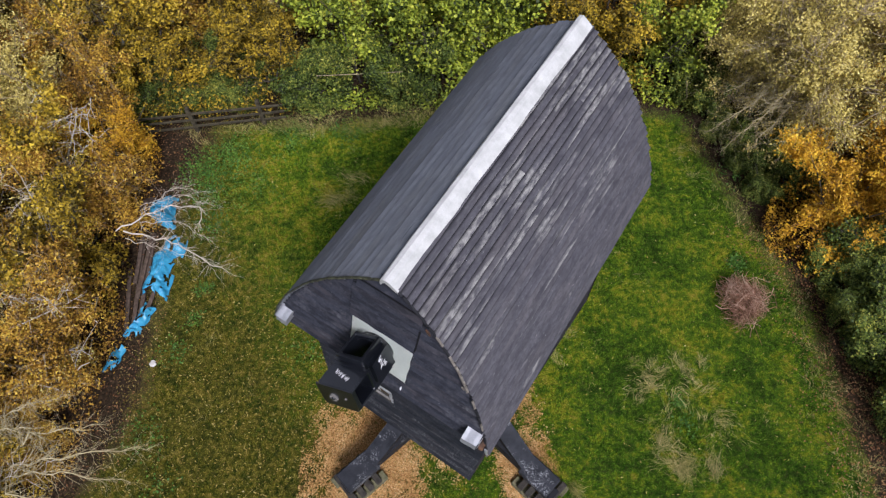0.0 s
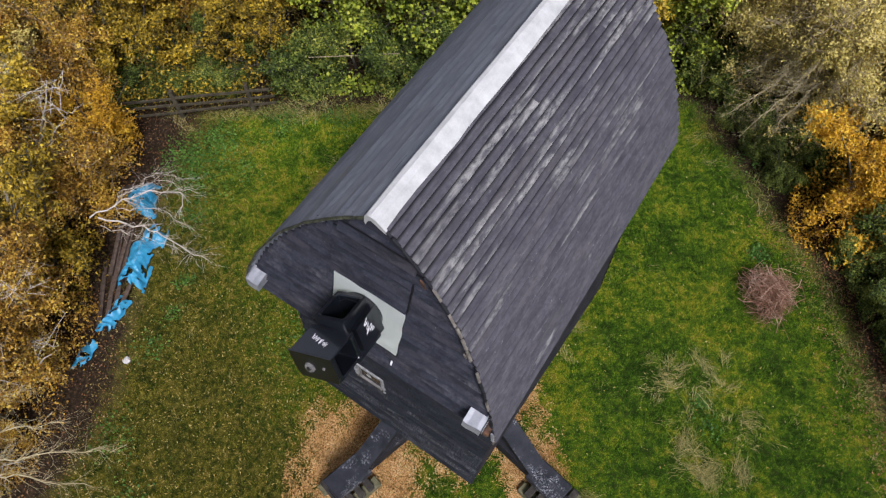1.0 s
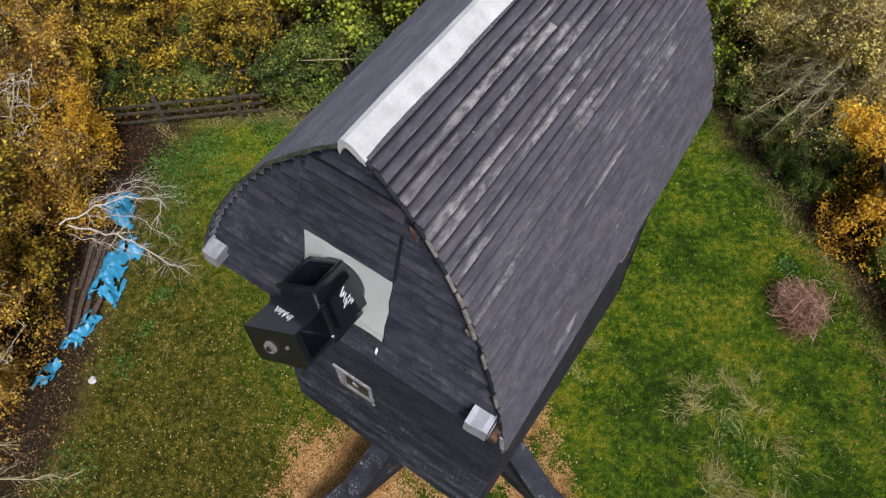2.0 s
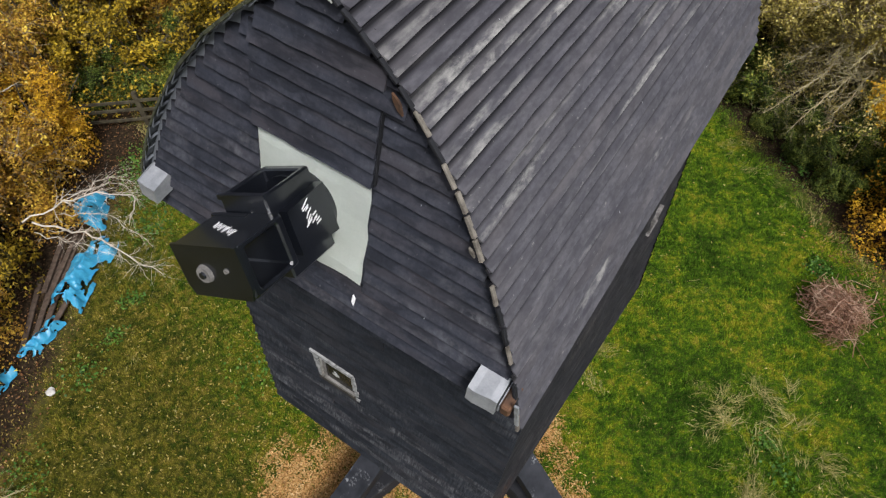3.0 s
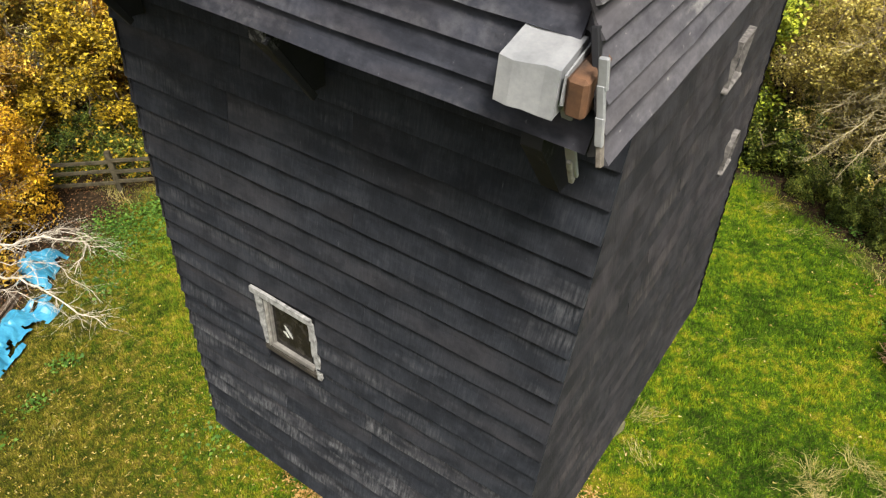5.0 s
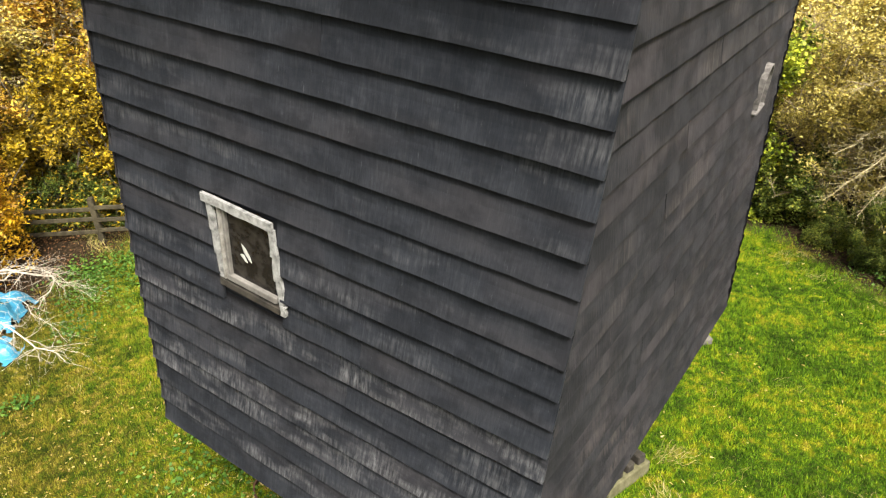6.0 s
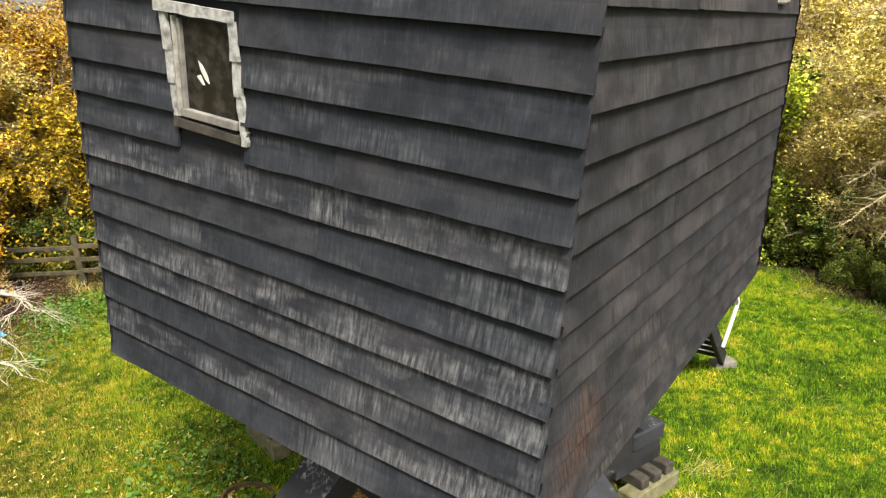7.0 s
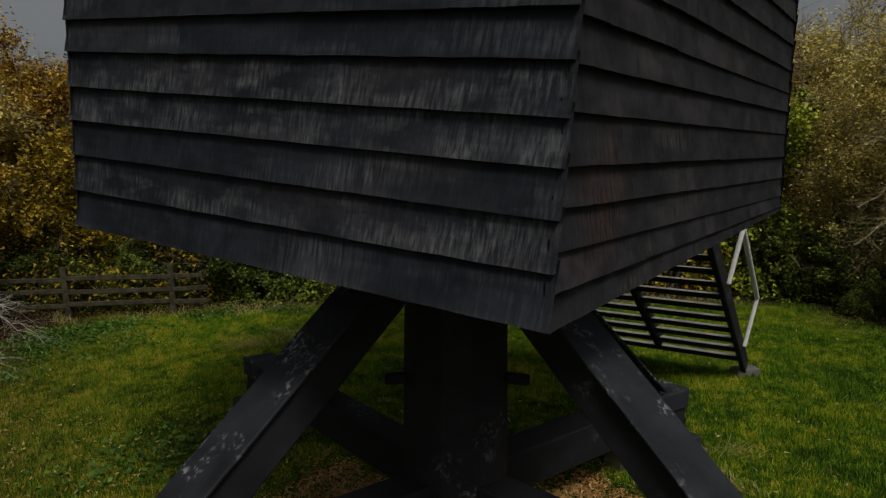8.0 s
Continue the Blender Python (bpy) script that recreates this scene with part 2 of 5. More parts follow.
# near-black first stops on the hedge leaves stand in for shaded gaps between them
LEAF_GOLD = leaf_material("golden_yellow_leaves", [(0.22, (0.014, 0.015, 0.005)), (0.40, (0.13, 0.098, 0.011)), (0.62, (0.40, 0.275, 0.018)), (0.88, (0.72, 0.52, 0.04))])
LEAF_OCHRE = leaf_material("ochre_brown_leaves", [(0.20, (0.028, 0.018, 0.006)), (0.38, (0.23, 0.115, 0.017)), (0.62, (0.53, 0.315, 0.036)), (0.88, (0.82, 0.62, 0.09))])
LEAF_ORANGE = leaf_material("orange_autumn_leaves", [(0.20, (0.05, 0.026, 0.007)), (0.38, (0.42, 0.22, 0.016)), (0.65, (0.72, 0.42, 0.02)), (0.88, (0.82, 0.58, 0.05))])
LEAF_LIME = leaf_material("yellow_green_leaves", [(0.22, (0.014, 0.026, 0.006)), (0.40, (0.13, 0.18, 0.020)), (0.65, (0.35, 0.42, 0.035)), (0.88, (0.56, 0.56, 0.06))])
LEAF_DARK = leaf_material("dark_green_leaves", [(0.22, (0.010, 0.018, 0.005)), (0.44, (0.060, 0.098, 0.017)), (0.68, (0.18, 0.23, 0.036)), (0.90, (0.50, 0.48, 0.08))])
LEAF_TAN = leaf_material("olive_tan_leaves", [(0.18, (0.075, 0.062, 0.016)), (0.38, (0.44, 0.365, 0.080)), (0.66, (0.74, 0.61, 0.17)), (0.92, (0.88, 0.79, 0.34))])
TWIG = leaf_material("reddish_dry_twig", [(0.1, (0.07, 0.03, 0.018)), (0.4, (0.29, 0.145, 0.085)), (0.65, (0.52, 0.325, 0.22)), (0.9, (0.74, 0.56, 0.42))])
FALLEN = leaf_material("fallen_yellow_leaves", [(0.1, (0.20, 0.14, 0.05)), (0.4, (0.40, 0.28, 0.07)), (0.7, (0.52, 0.42, 0.14)), (0.95, (0.66, 0.58, 0.30))])
WEED = leaf_material("low_green_weeds", [(0.1, (0.022, 0.06, 0.009)), (0.5, (0.060, 0.15, 0.02)), (0.9, (0.17, 0.30, 0.04))])
DRY_GRASS = leaf_material("dry_straw_grass", [(0.1, (0.08, 0.10, 0.018)), (0.4, (0.22, 0.21, 0.055)), (0.65, (0.38, 0.325, 0.115)), (0.9, (0.60, 0.51, 0.25))])
CHIP = leaf_material("orange_wood_chips", [(0.15, (0.12, 0.052, 0.016)), (0.4, (0.42, 0.225, 0.068)), (0.65, (0.64, 0.385, 0.14)), (0.9, (0.86, 0.65, 0.35))])
def lawn_tone(s, k):
    """Lawn colour: deep green, mid green and yellowed drifts, finer tufts, a mossy brown part by the twiggy shrubs."""
    big = s.noise(s.vec((1, 1, 0.1), world=True), 0.55, 8, 0.72)
    mid = s.noise(s.vec((1, 1, 0.1), world=True, off=(9, 2, 0)), 2.2, 4, 0.6)
    tuft = s.noise(s.vec((1, 1, 0.1), world=True, off=(3, 5, 0)), 7.0, 5, 0.75)
    pos = s.nt.nodes.new("ShaderNodeSeparateXYZ")
    s.link(s.geo.outputs["Position"], pos.inputs[0])
    drift = s.math("MULTIPLY", s.ramp(s.math("ADD", s.math("MULTIPLY", pos.outputs[0], -0.05), 0.5), [(0.2, (0,)), (0.9, (1,))]), 0.08)
    far = s.math("MULTIPLY", s.ramp(s.math("MULTIPLY", pos.outputs[1], 0.0625), [(0.3, (0,)), (0.8, (1,))]), 0.01)
    f = s.math("ADD", s.math("ADD", s.math("MULTIPLY", big, 1.15), s.math("MULTIPLY", tuft, 1.35)), s.math("ADD", s.math("MULTIPLY", mid, 0.70), s.math("SUBTRACT", s.math("ADD", drift, far), 1.215)))
    c = s.ramp(f, [(0.17, (0.016 * k, 0.054 * k, 0.004 * k)), (0.33, (0.050 * k, 0.128 * k, 0.007 * k)), (0.46, (0.122 * k, 0.212 * k, 0.009 * k)), (0.57, (0.250 * k, 0.275 * k, 0.012 * k)), (0.72, (0.360 * k, 0.310 * k, 0.040 * k))])
    near = s.math("ADD", s.math("ADD", s.math("MULTIPLY", pos.outputs[0], -0.13), s.math("MULTIPLY", s.math("MAXIMUM", pos.outputs[1], 1.0), -0.075)), 0.36)
    near = s.math("MINIMUM", s.math("MAXIMUM", near, s.math("MULTIPLY", s.math("SUBTRACT", -5.5, pos.outputs[0]), 0.30)), 0.75)
    near = s.math("ADD", near, s.math("MULTIPLY", s.math("SUBTRACT", tuft, 0.5), 1.2))
    moss = s.ramp(tuft, [(0.36, (0.010 * k, 0.014 * k, 0.003 * k)), (0.47, (0.072 * k, 0.058 * k, 0.009 * k)), (0.56, (0.160 * k, 0.116 * k, 0.019 * k)), (0.66, (0.29 * k, 0.22 * k, 0.06 * k))])
    return s.mix(s.ramp(near, [(0.0, (0,)), (0.5, (0.78,))]), c, moss)


s = Shade("grass_blade_green", 0.75, 0, 0.06)
c = lawn_tone(s, 1.22)
c = s.mix(s.math("MULTIPLY", s.geo.outputs["Random Per Island"], 0.16), c, (0.42, 0.42, 0.05))
GRASS = s.colour(c)
s = Shade("lawn_ground", 0.95, 0, 0.03)
c = lawn_tone(s, 0.50)
small = s.noise(s.vec(world=True), 22, 4)
c = s.mix(s.ramp(small, [(0.42, (0,)), (0.65, (0.6,))]), c, (0.045, 0.045, 0.014))
s.bump(small, 0.6, 0.03)
earth = s.ramp(s.noise(s.vec(world=True), 14, 5, 0.7), [(0.3, (0.009, 0.007, 0.005)), (0.5, (0.030, 0.021, 0.013)), (0.7, (0.085, 0.055, 0.03))])
thatch = s.ramp(s.noise(s.vec(world=True), 9, 4, 0.7), [(0.35, (0.032, 0.030, 0.010)), (0.65, (0.13, 0.105, 0.04))])
mask = s.nt.nodes.new("ShaderNodeAttribute")
mask.attribute_name = "litter"
rag = s.math("ADD", mask.outputs["Fac"], s.math("MULTIPLY", s.math("SUBTRACT", s.noise(s.vec(world=True), 2.6, 6, 0.7), 0.5), 1.1))
c = s.mix(s.ramp(rag, [(0.20, (0,)), (0.46, (0.55,))]), c, thatch)
c = s.mix(s.ramp(rag, [(0.45, (0,)), (0.68, (1,))]), c, earth)
GROUND = s.colour(c)
RUST_LEAF = leaf_material("rust_brown_litter", [(0.1, (0.05, 0.022, 0.010)), (0.5, (0.19, 0.088, 0.036)), (0.9, (0.40, 0.22, 0.085))])


# ---- mesh helpers ----
def mesh_of(name, verts, faces):
    me = bpy.data.meshes.new(name)
    me.from_pydata([tuple(v) for v in verts], [], faces)
    me.update()
    return me


def part(name, me, material, parent=None, label="", m=None):
    """Links a mesh or bmesh as one object under a thing or a part."""
    if isinstance(me, bmesh.types.BMesh):
        bm, me = me, bpy.data.meshes.new(name)
        bmesh.ops.recalc_face_normals(bm, faces=bm.faces)
        bm.to_mesh(me)
        bm.free()
    if not me.materials:
        me.materials.append(material)
    ob = new(name, me)
    if parent:
        ob.parent = parent
    if m is not None:
        ob.matrix_basis = m
    if label:
        ob["label"] = label
    return ob


def thing(name, label, category, m=None, group="", kind=""):
    ob = new(name)
    ob.empty_display_size = 0.2
    if m is not None:
        ob.matrix_basis = m
    return tagged(ob, label, category, group, kind)


def beam_bm(a, b, w, h, up=(0, 0, 1), bevel=0.012, bm=None):
    """A squared timber from a to b, w wide and h deep, with worn edges."""
    bm = bm or bmesh.new()
    a, b = Vector(a), Vector(b)
    y = (b - a).normalized()
    x = y.cross(Vector(up)).normalized()
    z = x.cross(y)
    L = (b - a).length
    m = Matrix.Translation((a + b) / 2) @ Matrix((x, y, z)).transposed().to_4x4() @ Matrix.Diagonal((w, L, h, 1))
    r = bmesh.ops.create_cube(bm, size=1, matrix=m)
    if bevel:
        es = list({e for v in r["verts"] for e in v.link_edges})
        bmesh.ops.bevel(bm, geom=es, offset=bevel, segments=1, affect="EDGES")
    return bm


def prism(poly, depth_vec, bm=None):
    """A solid from a planar polygon pushed along a vector."""
    bm = bm or bmesh.new()
    a = [bm.verts.new(p) for p in poly]
    b = [bm.verts.new(Vector(p) + Vector(depth_vec)) for p in poly]
    n = len(a)
    bm.faces.new(a)
    bm.faces.new(b[::-1])
    for i in range(n):
        bm.faces.new((a[i], b[i], b[(i + 1) % n], a[(i + 1) % n]))
    return bm


def tubes(segs, sides=5):
    """Tapered tubes: rows of (p0, p1, r0, r1), as vertices and faces."""
    S = np.array([[*p0, *p1, r0, r1] for p0, p1, r0, r1 in segs], float)
    d = S[:, 3:6] - S[:, :3]
    L = np.linalg.norm(d, axis=1, keepdims=True) + 1e-9
    d /= L
    ref = np.where(np.abs(d[:, 2:3]) > 0.9, np.array([[1.0, 0, 0]]), np.array([[0, 0, 1.0]]))
    x = np.cross(d, ref)
    x /= np.linalg.norm(x, axis=1, keepdims=True)
    y = np.cross(d, x)
    ang = np.arange(sides) * 2 * np.pi / sides
    ring = x[:, None] * np.cos(ang)[None, :, None] + y[:, None] * np.sin(ang)[None, :, None]
    v0 = S[:, None, :3] + ring * S[:, None, 6:7]
    v1 = S[:, None, 3:6] + d[:, None] * S[:, None, 7:8] * 0.5 + ring * S[:, None, 7:8]
    V = np.concatenate([v0, v1], 1).reshape(-1, 3)
    n = len(S)
    base = (np.arange(n) * 2 * sides)[:, None]
    i = np.arange(sides)[None]
    j = (i + 1) % sides
    F = np.stack([base + i, base + j, base + sides + j, base + sides + i], -1).reshape(-1, 4)
    return V, F


def fast_mesh(name, V, F):
    """A mesh from arrays of vertices and of equal faces."""
    me = bpy.data.meshes.new(name)
    n, k = F.shape
    me.vertices.add(len(V))
    me.vertices.foreach_set("co", np.ascontiguousarray(V, dtype=np.float32).ravel())
    me.loops.add(n * k)
    me.loops.foreach_set("vertex_index", np.ascontiguousarray(F, dtype=np.int32).ravel())
    me.polygons.add(n)
    me.polygons.foreach_set("loop_start", np.arange(n, dtype=np.int32) * k)
    me.update(calc_edges=True)
    me.validate()
    return me


def leaves(P, rng, size, spread=0.5, flat=0.5, length=1.5, simple=False):
    """One leaf at each point, folded with four corners or simple with three, of mixed sizes, turned every way but leaning to lie flat."""
    n = len(P)
    nrm = rng.normal(size=(n, 3)) * spread
    nrm[:, 2] = np.abs(nrm[:, 2]) + flat
    nrm /= np.linalg.norm(nrm, axis=1, keepdims=True)
    t = np.cross(nrm, rng.normal(size=(n, 3)))
    t /= np.linalg.norm(t, axis=1, keepdims=True) + 1e-9
    b = np.cross(nrm, t)
    s = size * rng.uniform(0.6, 1.35, (n, 1))
    if simple:
        V = np.stack([P - t * s * length * 0.4 - b * s * 0.42, P - t * s * length * 0.4 + b * s * 0.42, P + t * s * length * 0.6], 1).reshape(-1, 3)
        return V, np.arange(n * 3).reshape(n, 3)
    V = np.stack([P - t * s * length * 0.5, P + b * s * 0.5 + nrm * s * 0.18, P + t * s * length * 0.5, P - b * s * 0.5 + nrm * s * 0.18], 1).reshape(-1, 3)
    return V, np.arange(n * 4).reshape(n, 4)


# ---- ground ----
def ease(t):
    t = min(max(t, 0.0), 1.0)
    return t * t * (3 - 2 * t)


def ground_height(x, y):
    """A gently uneven lawn that falls away on the side of the tarpaulins."""
    return -0.5 * ease((-1.5 - x) / 6.0) * (1 - 0.5 * ease((y - 8.0) / 6.5)) + 0.05 * noise.noise(Vector((x * 0.35, y * 0.35, 0.3))) + 0.02 * noise.noise(Vector((x * 1.3, y * 1.3, 4.0))) - 0.02


def axis_steps(lo, hi, step, far):
    inner = list(np.arange(lo, hi + 0.01, step))
    out, d = [], step
    while d < far:
        d *= 1.7
        out.append(d)
    return np.array([lo - d for d in out[::-1]] + inner + [hi + d for d in out])


gx, gy = axis_steps(-12, 13, 0.35, 1500), axis_steps(-3, 20, 0.35, 1500)
gv = [(x, y, ground_height(x, y) if abs(x) < 40 and abs(y) < 40 else (-0.02 if x > 0 else -0.3)) for y in gy for x in gx]
nx = len(gx)
gf = [(j * nx + i, j * nx + i + 1, (j + 1) * nx + i + 1, (j + 1) * nx + i) for j in range(len(gy) - 1) for i in range(nx - 1)]
ground = part("ground", mesh_of("ground", gv, gf), GROUND)
tagged(ground, "mossy green lawn with yellowed patches and fallen leaves", "lawn", kind="structure")
for p in ground.data.polygons:
    p.use_smooth = True

# how far a place lies under the hedges round the lawn
# by the fence the bare dark earth is widened to paint in hedge shade
EDGE_L = ((-1.0, -9.2), (3.9, -8.4), (5.4, -7.8), (6.8, -7.65), (8.7, -7.9), (10.5, -8.0), (12.2, -7.7), (14.2, -7.2), (16.0, -8.0))
EDGE_R = ((-1.0, 9.9), (5.0, 9.8), (8.0, 9.7), (9.6, 9.3), (10.9, 8.7), (12.3, 8.3), (14.0, 7.7), (16.0, 7.3))
EDGE_B = ((-9.0, 14.5), (-5.3, 14.95), (-3.2, 14.75), (0.0, 15.25), (6.0, 15.3), (9.0, 14.8))


def hedge_depth(x, y):
    """Metres inside the hedge, negative out on the lawn."""
    x, y = np.asarray(x, float), np.asarray(y, float)
    left = np.interp(y, *zip(*EDGE_L)) - x
    right = x - np.interp(y, *zip(*EDGE_R))
    back_ = y - np.interp(x, *zip(*EDGE_B))
    d = np.maximum(np.maximum(left, right), back_)
    return np.minimum(d, np.minimum(1.2 * (y - 1.0) + 0.7 * np.sin(x * 1.3), np.minimum(24.5 - y, 16.5 - np.abs(x))))


xy = np.array([v[:2] for v in gv])
soil = np.clip((hedge_depth(xy[:, 0], xy[:, 1]) + 0.75) / 1.2, 0, 1)
ground.data.attributes.new("litter", "FLOAT", "POINT").data.foreach_set("value", soil.astype(np.float32))

# ---- the windmill ----
YAW, LEAN_BACK, LEAN_SIDE = -32.67, 3.33, 6.03
FOOT = Vector((0.19, 5.75, 0.0))
MILL = Matrix.Translation((0.542, 6.367, 2.596)) @ (Euler((0, 0, radians(YAW))).to_matrix() @ Euler((radians(LEAN_BACK), 0, 0)).to_matrix() @ Euler((0, radians(LEAN_SIDE), 0)).to_matrix()).to_4x4()
windmill = thing("windmill", "black tarred weatherboarded post mill without sails, leaning on its trestle", "windmill", Matrix.Translation(FOOT))
BUCK = Matrix.Translation(-FOOT) @ MILL
rnd = random.Random(5)
XL, XR, YF, YT = -1.735, 1.525, -2.425, 2.06
WALL_TOP = 4.75


def x_right(y, z):
    """The right-hand wall, which splays a little to the tail and foot."""
    f = (y - YF) / (YT - YF)
    return XR - 0.006 * z + f * (0.22 - 0.074 * z)


def flare(z):
    """How far the lowest boards swell outwards at the mill's near corner: 1 at the foot, 0 from knee height."""
    return max(0.0, 1.0 - z / 1.25)


def board(A, B, U, N, rise, out=0.040, seg=12, wob=0.004, U2=None):
    """One lapped board from A to B, cupped, twisted where U2 differs from U; its lower edge stands proud and is a little uneven."""
    A, B, Ua, N = Vector(A), Vector(B), Vector(U), Vector(N).normalized()
    Ub = Vector(U2) if U2 else Ua
    V, F, UV = [], [], []
    L = (B - A).length
    shift = rnd.uniform(0, 30)
    lift = [rnd.uniform(-wob, wob) for _ in range(seg + 1)]
    push = [rnd.uniform(-wob, wob) * 0.8 for _ in range(seg + 1)]
    for i in range(seg + 1):
        p = A.lerp(B, i / seg)
        U = Ua.lerp(Ub, i / seg).normalized()
        lo = p + U * lift[i]
        o = out + push[i]
        V += [lo + N * (o - 0.024), lo + N * o, p + U * rise * 0.45 + N * (o * 0.46), p + U * rise + N * 0.006, p + U * rise + N * 0.001]
        UV += [(shift + L * i / seg, v) for v in (0.0, 0.0, 0.45, 1.0, 1.0)]
    for i in range(seg):
        a, b = 5 * i, 5 * i + 5
        F += [(a, b, b + 1, a + 1), (a + 1, b + 1, b + 2, a + 2), (a + 2, b + 2, b + 3, a + 3)]
    e = 5 * seg
    F += [(0, 1, 2, 3, 4), (e + 4, e + 3, e + 2, e + 1, e)]
    me = mesh_of("board", V, F)
    layer = me.uv_layers.new(name="UVMap")
    layer.data.foreach_set("uv", [c for l in me.loops for c in UV[l.vertex_index]])
    return me


def boarded(parent, rows, U, N, material, out=0.034, split=0.5, name="board"):
    """Lays rows of boards (A, B, rise, and U at either end) on a wall; some rows are made of two lengths."""
    for A, B, rise, *ends in rows:
        Ua, Ub = (Vector(u) for u in (ends or (U, U)))
        A, B = Vector(A), Vector(B)
        L = (B - A).length
        cuts = [0.0, 1.0]
        if L > 1.0 and rnd.random() < split:
            cuts.insert(1, rnd.uniform(0.25, 0.75))
        for a, b in zip(cuts, cuts[1:]):
            pa = A.lerp(B, a + (0.002 / L if a else 0))
            pb = A.lerp(B, b - (0.002 / L if b < 1 else 0))
            j0, j1 = rnd.uniform(-0.004, 0.004), rnd.uniform(-0.004, 0.004)
            part(name, board(pa + Vector((0, 0, j0)), pb + Vector((0, 0, j1)), Ua.lerp(Ub, a), N, rise, out + rnd.uniform(-0.004, 0.006), max(4, round(L * 6)), 0.0022, Ua.lerp(Ub, b)), material, parent)


def wall(name, quad, inward, material):
    return part(name, prism(quad, inward), material, windmill, "", BUCK)


EXPO = 0.198
LOW = [-0.075, 0.165, 0.385, 0.60, 0.805, 1.01, 1.20, 1.40, 1.60]


def wall_levels(first, lift=0.0):
    """Heights of the boards' lower edges up a wall, evenly spaced above the first few."""
    z = [v + lift for v in first]
    while z[-1] < WALL_TOP - 0.22:
        z.append(z[-1] + EXPO)
    return z


front_l = wall_levels(LOW)
front_r = [z + 0.065 + 0.08 * max(0.0, 1 - i / 4) for i, z in enumerate(front_l)]
side_z = wall_levels([0.06, 0.21, 0.37, 0.535, 0.69, 0.89, 1.065, 1.24, 1.42, 1.61, 1.79, 1.985, 2.18, 2.37, 2.56])
tail_z = wall_levels([0.0, 0.04, 0.13, 0.30, 0.485, 0.68, 0.88, 1.04, 1.235, 1.445, 1.64, 1.815, 2.02, 2.215, 2.40])
tail_z += [tail_z[-1] + EXPO] * (len(side_z) - len(tail_z))
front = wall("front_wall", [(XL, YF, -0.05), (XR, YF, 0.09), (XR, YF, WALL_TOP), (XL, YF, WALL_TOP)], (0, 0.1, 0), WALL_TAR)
WIN = (-0.70, -0.335, 1.86, 2.31)
WORN_ROWS = (1, 3, 4, 7)
rows = []
for i, (zl, zr) in enumerate(zip(front_l, front_r)):
    rise = (front_l[i + 1] - zl if i + 1 < len(front_l) else 0.2) + 0.035
    k = flare(zr)
    A, B = Vector((XL - 0.035, YF, zl)), Vector((XR + 0.036 + 0.05 * k, YF - 0.115 * k, zr))
    mid = (zl + zr) / 2
    if WIN[2] - 0.23 < mid < WIN[3]:
        cut = [A.lerp(B, (x - A.x) / (B.x - A.x)) for x in (WIN[0] - 0.1, WIN[1] + 0.06)]
        rows += [(A, cut[0], rise), (cut[1], B, rise)]
    else:
        rows.append((A, B, rise, (0, 0, 1), (0, 0.10 if k else 0, 1)))
for n, row in enumerate(rows):
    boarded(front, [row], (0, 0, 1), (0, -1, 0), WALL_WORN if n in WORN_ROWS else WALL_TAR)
right = wall("right_wall", [(XR, YF + 0.1, 0.09), (x_right(YT, 0), YT, 0.02), (x_right(YT, WALL_TOP), YT, WALL_TOP), (XR, YF + 0.1, WALL_TOP)], (-0.1, 0, 0), SIDE_TAR)
rows = []
for i, z in enumerate(side_z):
    k = flare(z)
    rows.append(((XR + 0.05 * k, YF - 0.115 * k - 0.002, z), (x_right(YT, tail_z[i]), YT + 0.035, tail_z[i]), (side_z[i + 1] - z if i + 1 < len(side_z) else 0.2) + 0.035 + 0.012, (-0.06 if k else -0.02, 0, 1), (-0.02, 0, 1)))
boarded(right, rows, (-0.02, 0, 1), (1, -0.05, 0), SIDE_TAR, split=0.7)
left = wall("left_wall", [(XL, YF + 0.1, -0.05), (XL, YT, 0.02), (XL, YT, WALL_TOP), (XL, YF + 0.1, WALL_TOP)], (0.1, 0, 0), SIDE_TAR)
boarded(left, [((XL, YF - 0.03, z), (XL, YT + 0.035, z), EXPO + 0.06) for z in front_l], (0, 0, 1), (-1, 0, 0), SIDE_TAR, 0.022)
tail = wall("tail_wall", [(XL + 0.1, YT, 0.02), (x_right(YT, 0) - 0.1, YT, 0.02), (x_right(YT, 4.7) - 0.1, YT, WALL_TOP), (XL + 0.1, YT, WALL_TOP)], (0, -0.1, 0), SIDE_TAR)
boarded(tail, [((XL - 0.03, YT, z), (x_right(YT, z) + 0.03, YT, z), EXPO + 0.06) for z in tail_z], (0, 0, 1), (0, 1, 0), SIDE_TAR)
for x0, x1, zb in ((XL - 0.016, XL - 0.016, 0.0),):
    part("corner_strip", beam_bm((x0, YF - 0.012, zb), (x1, YF - 0.012, WALL_TOP), 0.012, 0.03, (0, 1, 0), 0.003), BLACK_TIMBER, windmill, "", BUCK)
part("underfloor", prism([(XL + 0.02, YF + 0.02, 0.05), (XR - 0.02, YF + 0.02, 0.11), (x_right(YT, 0) - 0.03, YT - 0.02, 0.05), (XL + 0.02, YT - 0.02, 0.05)], (0, 0, 0.08)), BLACK_TIMBER, windmill, "", BUCK)

# roof: two boarded slopes that bow outwards, the ridge off centre
RIGHT_PROFILE = [(-0.20, 7.19), (0.13, 6.97), (0.39, 6.78), (0.56, 6.61), (0.77, 6.38), (0.93, 6.14), (1.07, 5.93), (1.25, 5.60), (1.43, 5.22), (1.59, 4.75)]
